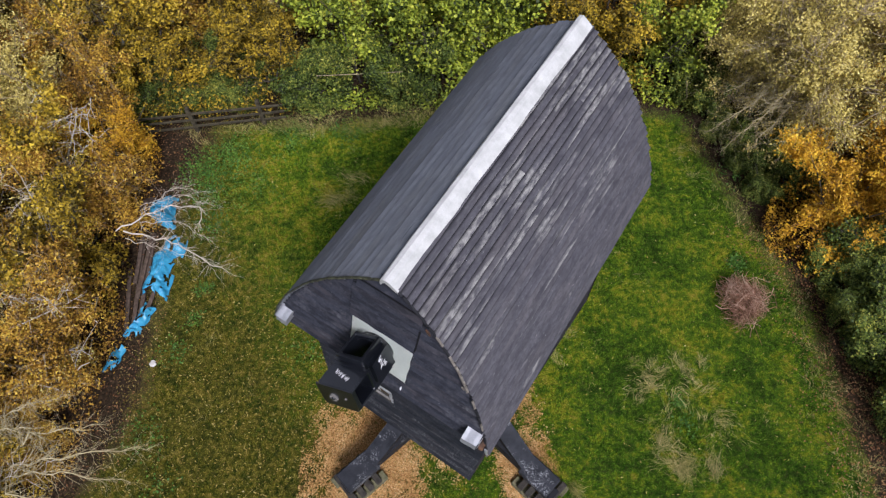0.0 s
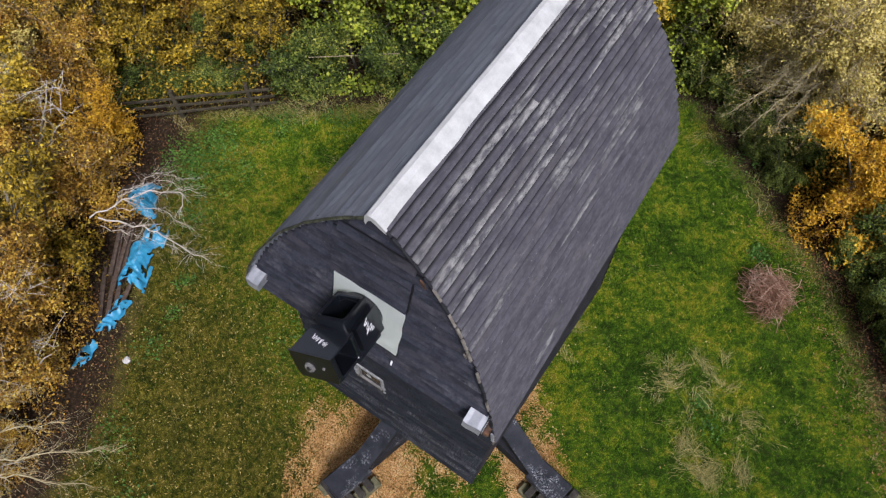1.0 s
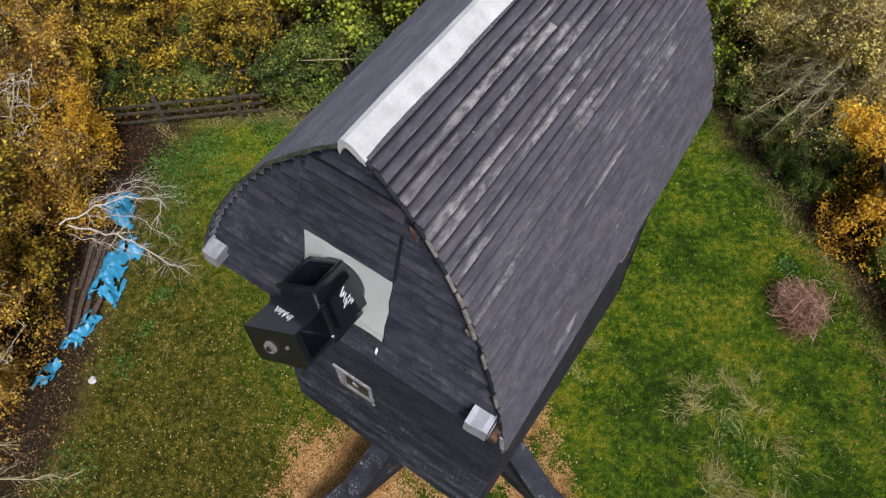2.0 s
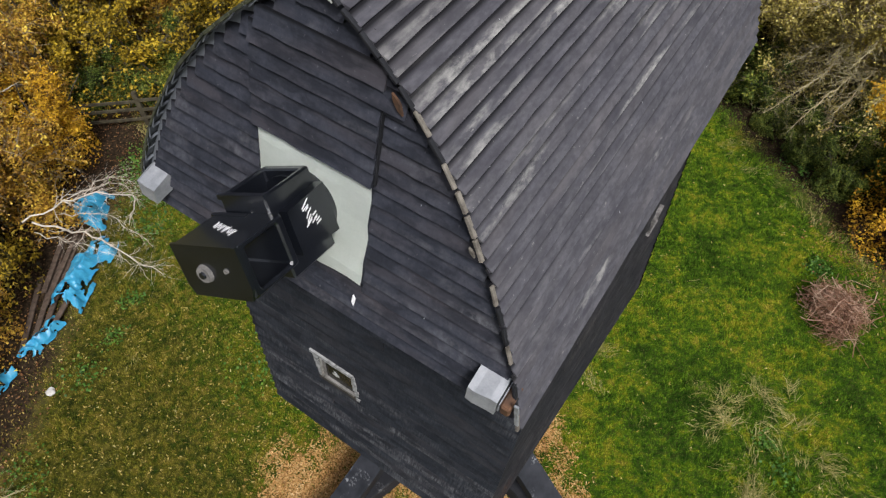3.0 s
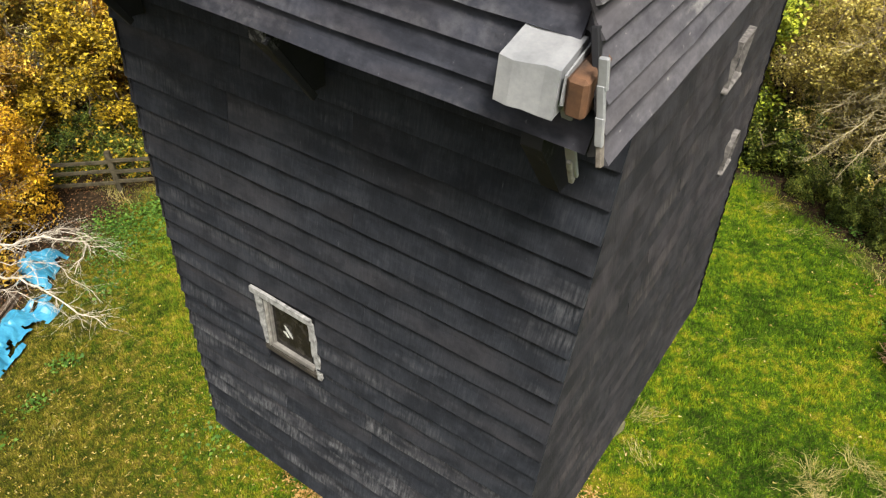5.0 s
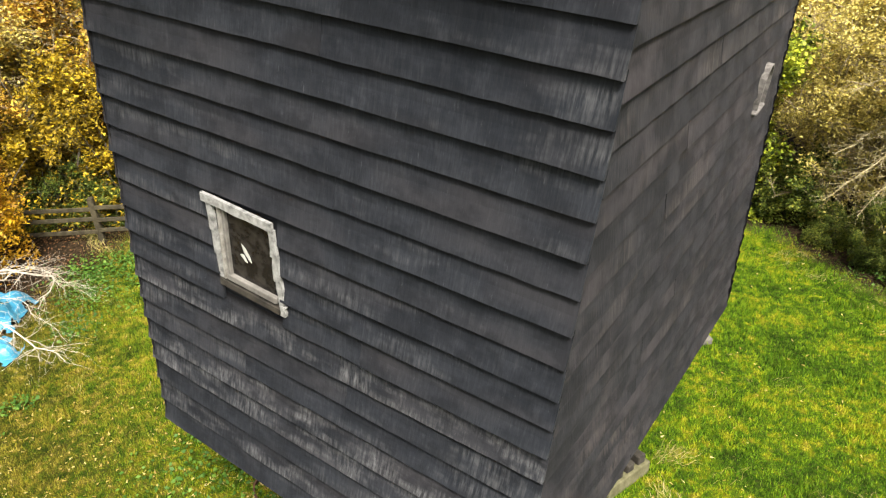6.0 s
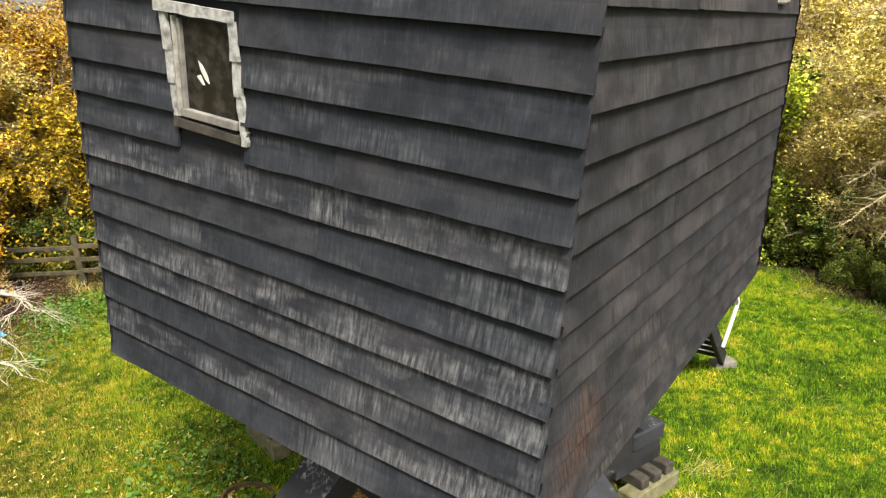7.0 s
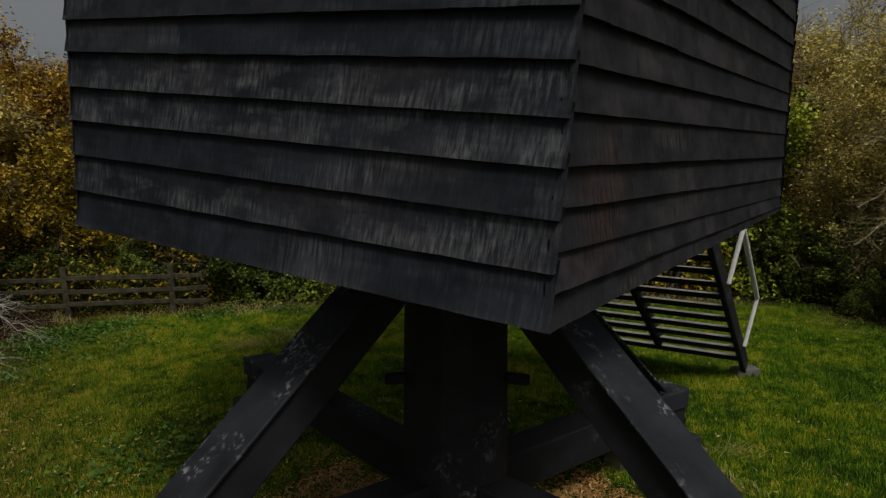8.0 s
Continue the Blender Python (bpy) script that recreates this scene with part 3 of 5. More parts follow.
LEFT_PROFILE = [(-0.28, 7.18), (-0.53, 7.00), (-0.99, 6.58), (-1.35, 6.11), (-1.65, 5.57), (-1.83, 5.08), (-1.88, 4.76)]
ROOF_TAIL = 2.12


def gable_y(z):
    return -2.87 + 0.19 * (z - 4.8)


def along(profile, step):
    """Points at even steps up a profile, from the eave to the ridge."""
    pts = [Vector((x, 0, z)) for x, z in profile][::-1]
    out, carry = [pts[0]], 0.0
    for a, b in zip(pts, pts[1:]):
        L = (b - a).length
        d = step - carry
        while d <= L:
            out.append(a.lerp(b, d / L))
            d += step
        carry = L - (d - step)
    return out


def roof_slope(name, profile, material, side, step, out=0.040):
    inner = [Vector((x, 0, z)) for x, z in profile]
    V, F = [], []
    for p in inner:
        for dx in (0.0, -side * 0.06):
            V += [(p.x + dx, gable_y(p.z) + 0.02, p.z - (0.03 if dx else 0)), (p.x + dx, ROOF_TAIL - 0.03, p.z - (0.03 if dx else 0))]
    for i in range(len(inner) - 1):
        a, b = 4 * i, 4 * i + 4
        F += [(a, a + 1, b + 1, b), (a + 2, b + 2, b + 3, a + 3), (a, b, b + 2, a + 2), (a + 1, a + 3, b + 3, b + 1)]
    F += [(0, 2, 3, 1), (len(V) - 4, len(V) - 3, len(V) - 1, len(V) - 2)]
    slope = part(name, mesh_of(name, V, F), material, windmill, "", BUCK)
    pts = along(profile, step)
    for i, (p, q) in enumerate(zip(pts, pts[1:] + [None])):
        if q is None:
            break
        U = (q - p).normalized()
        N = Vector((U.z, 0, -U.x)) if side > 0 else Vector((-U.z, 0, U.x))
        y0 = gable_y(p.z) - 0.045 + rnd.uniform(-0.010, 0.008)
        y1 = ROOF_TAIL + rnd.uniform(-0.02, 0.03)
        cuts = [y0] + ([rnd.uniform(-1.6, 1.4)] if rnd.random() < 0.35 else []) + [y1]
        for a, b in zip(cuts, cuts[1:]):
            A, B = Vector((p.x, a + 0.002, p.z)), Vector((p.x, b - 0.002, p.z))
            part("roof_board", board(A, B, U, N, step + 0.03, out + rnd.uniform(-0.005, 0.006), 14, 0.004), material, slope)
    return slope


roof_slope("right_roof_slope", RIGHT_PROFILE, ROOF_TAR, 1, 0.100)
roof_slope("left_roof_slope", LEFT_PROFILE, ROOF_LEFT, -1, 0.137, 0.016)

# white ridge capping
bm = bmesh.new()
cap = [(-0.347, 7.123), (-0.344, 7.213), (-0.327, 7.252), (-0.277, 7.273), (-0.212, 7.250), (-0.107, 7.163), (-0.105, 7.118), (-0.172, 7.138), (-0.242, 7.188), (-0.277, 7.198), (-0.307, 7.158), (-0.337, 7.088)]
loops = []
for i in range(9):
    y = -2.50 + (2.12 + 2.50) * i / 8
    loops.append([bm.verts.new((x + rnd.uniform(-0.006, 0.006), y, z + rnd.uniform(-0.006, 0.006))) for x, z in cap])
for a, b in zip(loops, loops[1:]):
    for i in range(len(cap)):
        bm.faces.new((a[i], a[(i + 1) % len(cap)], b[(i + 1) % len(cap)], b[i]))
bm.faces.new(loops[0])
bm.faces.new(loops[-1][::-1])
ridge = part("ridge_cap", bm, WHITE_RIDGE, windmill, "white metal ridge capping", BUCK)

# front gable, leaning back, boarded, with a soffit over the breast
outline = [(x, z) for x, z in LEFT_PROFILE[::-1]] + [(x, z) for x, z in RIGHT_PROFILE]


def inset(x):
    return x * 0.985


gable = part("front_gable", prism([(inset(x), gable_y(z) + 0.03, z - 0.02) for x, z in outline], (0, 0.12, 0)), GABLE_TAR, windmill, "", BUCK)


def x_at(profile, z):
    for (xa, za), (xb, zb) in zip(profile, profile[1:]):
        if zb <= z <= za:
            return xa + (xb - xa) * (za - z) / (za - zb)
    return profile[-1][0] if z < profile[-1][1] else profile[0][0]


GN = Vector((0, -1, 0.19)).normalized()
GU = Vector((0, 0.19, 1)).normalized()
PANEL = (-0.69, 0.22, 5.16, 6.06, 6.74)
z = 4.74
while z < 7.0:
    xa, xb = x_at(LEFT_PROFILE, z + 0.1) + 0.03, x_at(RIGHT_PROFILE, z + 0.1) - 0.03
    if xb - xa > 0.15:
        spans = [(xa, xb)]
        if PANEL[2] - 0.1 < z < PANEL[4] - 0.15:
            spans = [(xa, PANEL[0]), (PANEL[1], xb)]
        for a, b in spans:
            if b - a > 0.06:
                y = gable_y(z) + 0.03
                part("board", board((a, y, z), (b, y, z), GU, GN, 0.15, 0.040, 6), GABLE_TAR, gable)
    z += 0.118
part("soffit", prism([(-1.9, gable_y(4.75) + 0.05, 4.76), (1.58, gable_y(4.75) + 0.05, 4.76), (1.58, YF + 0.05, 4.76), (-1.9, YF + 0.05, 4.76)], (0, 0, 0.05)), BLACK_TIMBER, windmill, "", BUCK)
tail_gable = part("tail_gable", prism([(inset(x), ROOF_TAIL - 0.16, z - 0.02) for x, z in outline], (0, 0.1, 0)), GABLE_TAR, windmill, "", BUCK)
z = 4.72
while z < 7.0:
    xa, xb = x_at(LEFT_PROFILE, z + 0.1) + 0.03, x_at(RIGHT_PROFILE, z + 0.1) - 0.03
    if xb - xa > 0.15:
        part("board", board((xa, ROOF_TAIL - 0.06, z), (xb, ROOF_TAIL - 0.06, z), (0, 0, 1), (0, 1, 0), 0.15, 0.040, 6), GABLE_TAR, tail_gable)
    z += 0.118

# raised boarded panel over the windshaft, and the pale sheet round it
hood = part("gable_hood", prism([(x, gable_y(z) - 0.005, z) for x, z in ((PANEL[0], 6.08), (PANEL[1], 6.08), (PANEL[1], 6.60), (x_at(RIGHT_PROFILE, 6.62) - 0.10, 6.60), (x_at(RIGHT_PROFILE, 6.86) - 0.06, 6.86), (-0.60, 6.86), (PANEL[0], 6.78))], (0, -0.02, 0)), GABLE_TAR, windmill, "raised boarded hood", BUCK)
z = 6.08
while z < 6.82:
    x1 = PANEL[1] + 0.01 if z < 6.58 else x_at(RIGHT_PROFILE, z + 0.12) - 0.02
    x0 = max(PANEL[0] - 0.01, x_at(LEFT_PROFILE, z + 0.12) + 0.02)
    y = gable_y(z) - 0.025
    part("board", board((x0, y, z), (x1, y, z), GU, GN, 0.145, 0.030, 7, 0.005), GABLE_TAR, hood)
    z += 0.112
part("trim", beam_bm((PANEL[1] + 0.018, gable_y(6.08) - 0.016, 6.08), (PANEL[1] + 0.018, gable_y(6.60) - 0.016, 6.62), 0.007, 0.034, (0, -1, 0), 0.002), BLACK_TIMBER, hood)
bm = bmesh.new()
grid = []
for j in range(9):
    z = 5.17 + 0.90 * j / 8
    row = []
    for i in range(9):
        x = PANEL[0] + 0.02 + (PANEL[1] - PANEL[0] - 0.02) * i / 8
        dz = 0.02 * math.sin(i * 1.1) if j == 0 else 0
        row.append(bm.verts.new((x + (0.008 * math.sin(j * 2.1) if i == 8 else 0), gable_y(z) - 0.014 - (0.012 if j < 2 else 0) - 0.006 * math.sin(i * 0.9 + j), z + dz)))
    grid.append(row)
for j in range(8):
    for i in range(8):
        bm.faces.new((grid[j][i], grid[j][i + 1], grid[j + 1][i + 1], grid[j + 1][i]))
bmesh.ops.solidify(bm, geom=bm.faces[:], thickness=0.006)
part("weather_sheet", bm, SHEET, windmill, "pale grey-green sheet round the windshaft", BUCK)

# poll end: two crossed iron boxes with open mortises on the windshaft's nose
AX = Vector((0.039, -0.94, 0.253)).normalized()
ROLL = radians(28.6)
base_r = Vector((1, 0, 0))
base_r = (base_r - AX * base_r.dot(AX)).normalized()
base_u = base_r.cross(AX)
base_u = base_u if base_u.z > 0 else -base_u
PR = base_r * math.cos(ROLL) + base_u * math.sin(ROLL)
PU = base_u * math.cos(ROLL) - base_r * math.sin(ROLL)
P0 = Vector((-0.268, -2.728, 5.663))


def poll(r, u, s):
    return P0 + PR * r + PU * u + AX * s


def ring_box(s0, s1, half_r, half_u, through, gap):
    """A cast box from s0 to s1 along the shaft with one mortise through it, crosswise or upright."""
    bm = bmesh.new()
    across, wide = (half_r, half_u) if through == "r" else (half_u, half_r)
    rings = []
    for c in (-across, across):
        for w, a0, a1 in ((wide, s0, s1), (wide - gap, s0 + 0.06, s1 - 0.06)):
            pts = [(-w, a0), (w, a0), (w, a1), (-w, a1)]
            rings.append([bm.verts.new(poll(c, k, s) if through == "r" else poll(k, c, s)) for k, s in pts])
    o0, i0, o1, i1 = rings
    for k in range(4):
        n = (k + 1) % 4
        bm.faces.new((o0[k], o0[n], o1[n], o1[k]))
        bm.faces.new((i0[k], i1[k], i1[n], i0[n]))
        bm.faces.new((o0[k], i0[k], i0[n], o0[n]))
        bm.faces.new((o1[k], o1[n], i1[n], i1[k]))
    bmesh.ops.bevel(bm, geom=bm.edges[:], offset=0.012, segments=1, affect="EDGES")
    return bm


def disc(s0, s1, r0, r1, n=24, cu=0.0, cr=0.0):
    bm = bmesh.new()
    rings = []
    for s, r in ((s0, r0), (s1, r1)):
        rings.append([bm.verts.new(poll(cr + r * math.cos(2 * math.pi * i / n), cu + r * math.sin(2 * math.pi * i / n), s)) for i in range(n)])
    for i in range(n):
        bm.faces.new((rings[0][i], rings[0][(i + 1) % n], rings[1][(i + 1) % n], rings[1][i]))
    bm.faces.new(rings[0])
    bm.faces.new(rings[1][::-1])
    return bm


def lug_strip(a, b, w, h):
    """A raised cast rib from a to b in the poll's own coordinates."""
    return beam_bm(poll(*a), poll(*b), w, h, PU, 0.004)


poll_end = part("poll_end", disc(-0.25, 0.14, 0.245, 0.245, 32), IRON, windmill, "black cast-iron windshaft canister", BUCK)
part("rear_box", ring_box(0.062, 0.486, 0.19, 0.285, "u", 0.04), IRON, poll_end)
part("front_box", ring_box(0.47, 0.858, 0.266, 0.170, "r", 0.035), IRON, poll_end)
for r in (-0.19, 0.19):  # webs that fill the sides of the rear box out to the round collar
    part("web", prism([poll(r, -0.17, 0.06), poll(r, 0.17, 0.06), poll(r, 0.15, 0.42), poll(r, -0.15, 0.42)], PR * (0.07 if r > 0 else -0.07)), IRON, poll_end)
part("front_plate", prism([poll(-0.272, -0.10, 0.853), poll(-0.24, -0.178, 0.853), poll(0.24, -0.178, 0.853), poll(0.272, -0.10, 0.853), poll(0.272, 0.176, 0.853), poll(-0.272, 0.176, 0.853)], AX * 0.018), IRON, poll_end)
part("flange", prism([poll(-0.198, 0.293, 0.462), poll(0.198, 0.293, 0.462), poll(0.198, 0.262, 0.462), poll(-0.198, 0.262, 0.462)], AX * 0.03), IRON, poll_end)
part("flange", prism([poll(-0.274, 0.178, 0.50), poll(0.02, 0.178, 0.50), poll(0.02, 0.166, 0.50), poll(-0.274, 0.166, 0.50)], AX * 0.03), IRON, poll_end)
part("rib", lug_strip((0.268, 0.168, 0.54), (0.268, 0.168, 0.85), 0.018, 0.016), IRON, poll_end)
part("boss", disc(0.868, 0.895, 0.062, 0.052, 18, -0.01, -0.06), OLD_GREY, poll_end)
part("boss_bolt", disc(0.893, 0.906, 0.026, 0.022, 12, -0.01, -0.06), IRON, poll_end)
part("bolt", disc(0.868, 0.885, 0.018, 0.014, 8, 0.02, 0.13), OLD_GREY, poll_end)
part("bearing_ring", disc(-0.03, 0.0, 0.262, 0.262, 32), SHEET, poll_end)
# painted marks that cannot be read, as clusters of short slanting bars
for r0, length, count in ((0.0, 0.15, 9), (0.11, 0.07, 5)):
    for k in range(count):
        u = 0.15 - r0 - length * k / count + rnd.uniform(-0.006, 0.006)
        s0 = 0.25 - 0.5 * r0 + rnd.uniform(-0.015, 0.015)
        w, dn = rnd.uniform(0.03, 0.06), rnd.uniform(0.008, 0.03)
        part("paint_mark", prism([poll(0.262, u, s0), poll(0.262, u - 0.008, s0), poll(0.262, u - 0.008 - dn, s0 + w), poll(0.262, u - dn, s0 + w)], PR * 0.003), CHALK, poll_end)
for k in range(13):
    r = -0.13 + k * 0.019 + rnd.uniform(-0.006, 0.006)
    w, dn = rnd.uniform(0.03, 0.07), rnd.uniform(-0.02, 0.02)
    s0 = 0.61 + 0.006 * k + rnd.uniform(-0.012, 0.012)
    part("paint_mark", prism([poll(r, 0.1715, s0), poll(r + 0.009, 0.1715, s0), poll(r + 0.009 + dn, 0.1715, s0 + w), poll(r + dn, 0.1715, s0 + w)], PU * 0.002), CHALK, poll_end)

# flashed beam ends at the gable's feet: a folded sheet cap with a lip, dented
for x0, x1, z0, z1, lip in ((1.205, 1.425, 4.915, 5.09, 1), (-1.79, -1.62, 4.93, 5.085, -1)):
    bm = bmesh.new()
    pts = []
    for i in range(5):
        x = x0 + (x1 - x0) * i / 4
        d = rnd.uniform(-0.008, 0.008)
        pts.append([bm.verts.new(p) for p in ((x, -2.80, z1 + 0.015 + d), (x, -2.99 + d, z1 - 0.035 + d), (x, -3.00 + d, z0 - 0.02 - abs(d)), (x, -2.80, z0))])
    for a, b in zip(pts, pts[1:]):
        for k in range(4):
            bm.faces.new((a[k], a[(k + 1) % 4], b[(k + 1) % 4], b[k]))
    bm.faces.new(pts[0][::-1])
    bm.faces.new(pts[-1])
    cap = part("beam_flashing", bm, GALV, windmill, "galvanised flashing on a beam end", BUCK)
    xe = x1 + 0.012 if lip > 0 else x0 - 0.012
    part("side_fold", prism([(xe, -2.80, z1 + 0.01), (xe, -2.98, z1 - 0.04), (xe, -2.98, z0 + 0.03), (xe, -2.90, z0 - 0.01), (xe, -2.80, z0)], (0.006 * lip, 0, 0)), GALV, cap)
part("beam_end", beam_bm((1.482, -2.78, 5.005), (1.482, -2.975, 4.975), 0.075, 0.155, (0, 0, 1), 0.014), RUST_WOOD, windmill, "bare brown beam end", BUCK)
for k, (xa, za, xb, zb, w) in enumerate(((1.545, 5.14, 1.56, 5.03, 0.034), (1.552, 5.05, 1.575, 4.92, 0.028), (1.57, 4.94, 1.585, 4.83, 0.030))):
    part("corner_strap", beam_bm((xa, -2.965 + 0.006 * k, za), (xb, -2.955 + 0.006 * k, zb), w, 0.018, (0, -1, 0), 0.004), GALV, windmill, "pale loose strap", BUCK)
for x in (-1.50, -0.12, 1.26):
    bm = prism([(x, YF - 0.03, 4.30), (x, YF - 0.03, 4.76), (x, -2.84, 4.76), (x, -2.84, 4.66), (x, -2.55, 4.30)], (0.09, 0, 0))
    br = part("bracket", bm, BLACK_TIMBER, windmill, "", BUCK)
    if x > 1:
        part("bracket_edge", beam_bm((x + 0.155, -2.62, 4.46), (x + 0.165, -2.90, 4.93), 0.045, 0.02, (0, -1, 0), 0.004), GALV, br)
        part("bracket_edge", beam_bm((x + 0.15, -2.605, 4.42), (x + 0.155, -2.70, 4.57), 0.028, 0.022, (1, 0, 0), 0.004), PALE_WOOD, br)
    else:
        part("bracket_edge", beam_bm((x + 0.105, -2.56, 4.28), (x + 0.105, -2.84, 4.68), 0.03, 0.04, (0, -1, 0), 0.004), BLACK_TIMBER, br)
# verge strips along the front edges of the roof
for prof, side in ((RIGHT_PROFILE, 1), (LEFT_PROFILE, -1)):
    pts = along(prof, 0.155)
    for i, (p, q) in enumerate(zip(pts, pts[1:])):
        U = (q - p).normalized()
        N = Vector((U.z, 0, -U.x)) * side
        if side > 0 and rnd.random() < 0.08:
            continue
        w = rnd.uniform(0.016, 0.026)
        pale = side > 0 and p.z < 6.7 and rnd.random() < 0.6
        e0, e1 = rnd.uniform(0.014, 0.022), rnd.uniform(0.014, 0.022)
        A = Vector((p.x, gable_y(p.z) - 0.052 - rnd.uniform(0, 0.012), p.z)) + N * e0
        B = Vector((q.x, gable_y(q.z) - 0.052 - rnd.uniform(0, 0.012), q.z)) + N * e1
        part("verge_strip", beam_bm(A, B - U * rnd.uniform(0, 0.02), w, 0.03, (0, -1, 0), 0.003), VERGE_WOOD if pale else BLACK_TIMBER if side > 0 else MOSSY_EDGE, windmill, "", BUCK)

# torn scraps of wood at the verge, and a hanging scrap under the sheet
for x, z, w, h in ((0.34, 6.74, 0.045, 0.13), (0.95, 6.05, 0.03, 0.07)):
    y = gable_y(z) - 0.06
    part("verge_scrap", prism([(x - w * 0.6, y, z + h * 0.5), (x + w * 0.1, y, z + h * 0.3), (x + w * 0.6, y, z + h * 0.05), (x + w * 0.9, y, z - h * 0.5), (x + w * 0.2, y, z - h * 0.3), (x - w * 0.4, y, z + h * 0.1)], (0, -0.018, 0.006)), RUST_WOOD if h > 0.1 else VERGE_WOOD, windmill, "torn scrap of brown wood", BUCK)
part("hanging_scrap", prism([(0.193, gable_y(5.1) - 0.06, 5.10), (0.21, gable_y(5.1) - 0.06, 5.06), (0.203, gable_y(5.0) - 0.06, 4.99), (0.19, gable_y(5.0) - 0.06, 5.04)], (0, -0.01, 0)), CHALK, windmill, "white hanging scrap", BUCK)

# a few small pale droppings on roof and gable
V, F = [], []
for k in range(22):
    if k % 2:
        z = rnd.uniform(4.9, 6.9)
        c = Vector((rnd.uniform(x_at(LEFT_PROFILE, z) + 0.15, x_at(RIGHT_PROFILE, z) - 0.15), gable_y(z) - 0.03, z))
        u_, w_ = Vector((1, 0, 0)), GU
    else:
        z = rnd.uniform(4.9, 7.0)
        c = Vector((x_at(RIGHT_PROFILE, z) + 0.027, rnd.uniform(-2.4, 1.8), z + 0.027))
        u_, w_ = Vector((0, 1, 0)), Vector((0.7, 0, -0.7))
    h, w = rnd.uniform(0.005, 0.016), rnd.uniform(0.003, 0.006)
    n = len(V)
    V += [c - u_ * w, c - w_ * h, c + u_ * w, c + w_ * h]
    F.append((n, n + 1, n + 2, n + 3))
tagged(part("flecks", mesh_of("flecks", V, F), GALV, windmill, "", BUCK), kind="stuff")

# breast window: dark pane, ragged pale frame nailed over the boards
x0, x1, z0, z1 = WIN
window = part("window", prism([(x0, YF - 0.012, z0 - 0.03), (x1, YF - 0.012, z0 - 0.03), (x1, YF - 0.012, z1), (x0, YF - 0.012, z1)], (0, 0.004, 0)), GLASS, windmill, "small dark window in a ragged pale frame", BUCK)
yf = YF - 0.048


def ragged(a, b, w, wob, depth, n=12):
    """A strip from a to b whose edges are broken and uneven."""
    a, b = Vector(a), Vector(b)
    side = (b - a).normalized().cross(Vector((0, 1, 0)))
    L, R_ = [], []
    for i in range(n):
        p = a.lerp(b, i / (n - 1))
        L.append(p + side * (w / 2 + rnd.uniform(-wob, wob)))
        R_.append(p - side * (w / 2 + rnd.uniform(-wob, wob)))
    return prism(L + R_[::-1], (0, depth, 0))


part("frame_head", ragged((x0 - 0.17, yf - 0.01, z1 + 0.055), (x1 + 0.05, yf - 0.01, z1 + 0.042), 0.056, 0.004, 0.025, 7), FRAME_GREY, window)
for k in range(3):
    za, zb = z1 + 0.02 - 0.175 * k, z1 - 0.165 - 0.175 * k
    part("frame_jamb", ragged((x0 - 0.115 + 0.008 * k, yf + 0.006 * k, za), (x0 - 0.105 + 0.008 * k, yf + 0.006 * k, zb), 0.046 - 0.003 * k, 0.004, 0.022, 3), FRAME_GREY, window)
    part("frame_jamb", ragged((x1 + 0.035 + 0.012 * k, yf + 0.006 * k, za + 0.0), (x1 + 0.045 + 0.012 * k, yf + 0.006 * k, zb), 0.048, 0.008, 0.022, 4), FRAME_GREY, window)
part("frame_jamb", ragged((x1 + 0.075, yf + 0.01, z1 - 0.515), (x1 + 0.08, yf + 0.01, z1 - 0.59), 0.05, 0.01, 0.022, 4), FRAME_GREY, window)
part("reveal", prism([(x0 - 0.06, YF - 0.04, z0 - 0.06), (x0 - 0.045, YF - 0.046, z0 - 0.06), (x0 - 0.045, YF - 0.046, z1 + 0.01), (x0 - 0.06, YF - 0.04, z1 + 0.01)], (0.0, 0.035, 0)), PALE_WOOD, window, "pale bare wood reveal")
part("inner_frame", beam_bm((x0 - 0.012, YF - 0.022, z0 - 0.05), (x0 - 0.012, YF - 0.022, z1), 0.024, 0.03, (0, 1, 0), 0.004), OLD_GREY, window)
part("inner_frame", beam_bm((x0 - 0.03, YF - 0.026, z0 - 0.035), (x1 + 0.03, YF - 0.026, z0 - 0.045), 0.045, 0.035, (0, 1, 0), 0.004), OLD_GREY, window)
part("window_sill", ragged((x0 - 0.10, yf + 0.004, z0 - 0.095), (x1 + 0.05, yf + 0.004, z0 - 0.115), 0.045, 0.003, 0.045, 5), BLOCK, window)
for pts in (((0.11, 0.27), (0.14, 0.25), (0.175, 0.20), (0.185, 0.16), (0.16, 0.175), (0.125, 0.22)), ((0.09, 0.19), (0.12, 0.20), (0.15, 0.15), (0.13, 0.15))):
    part("flaking_paint", prism([(x0 + dx, YF - 0.016, z0 + dz - 0.02) for dx, dz in pts], (0, -0.003, 0)), WHITE_RIDGE, window)

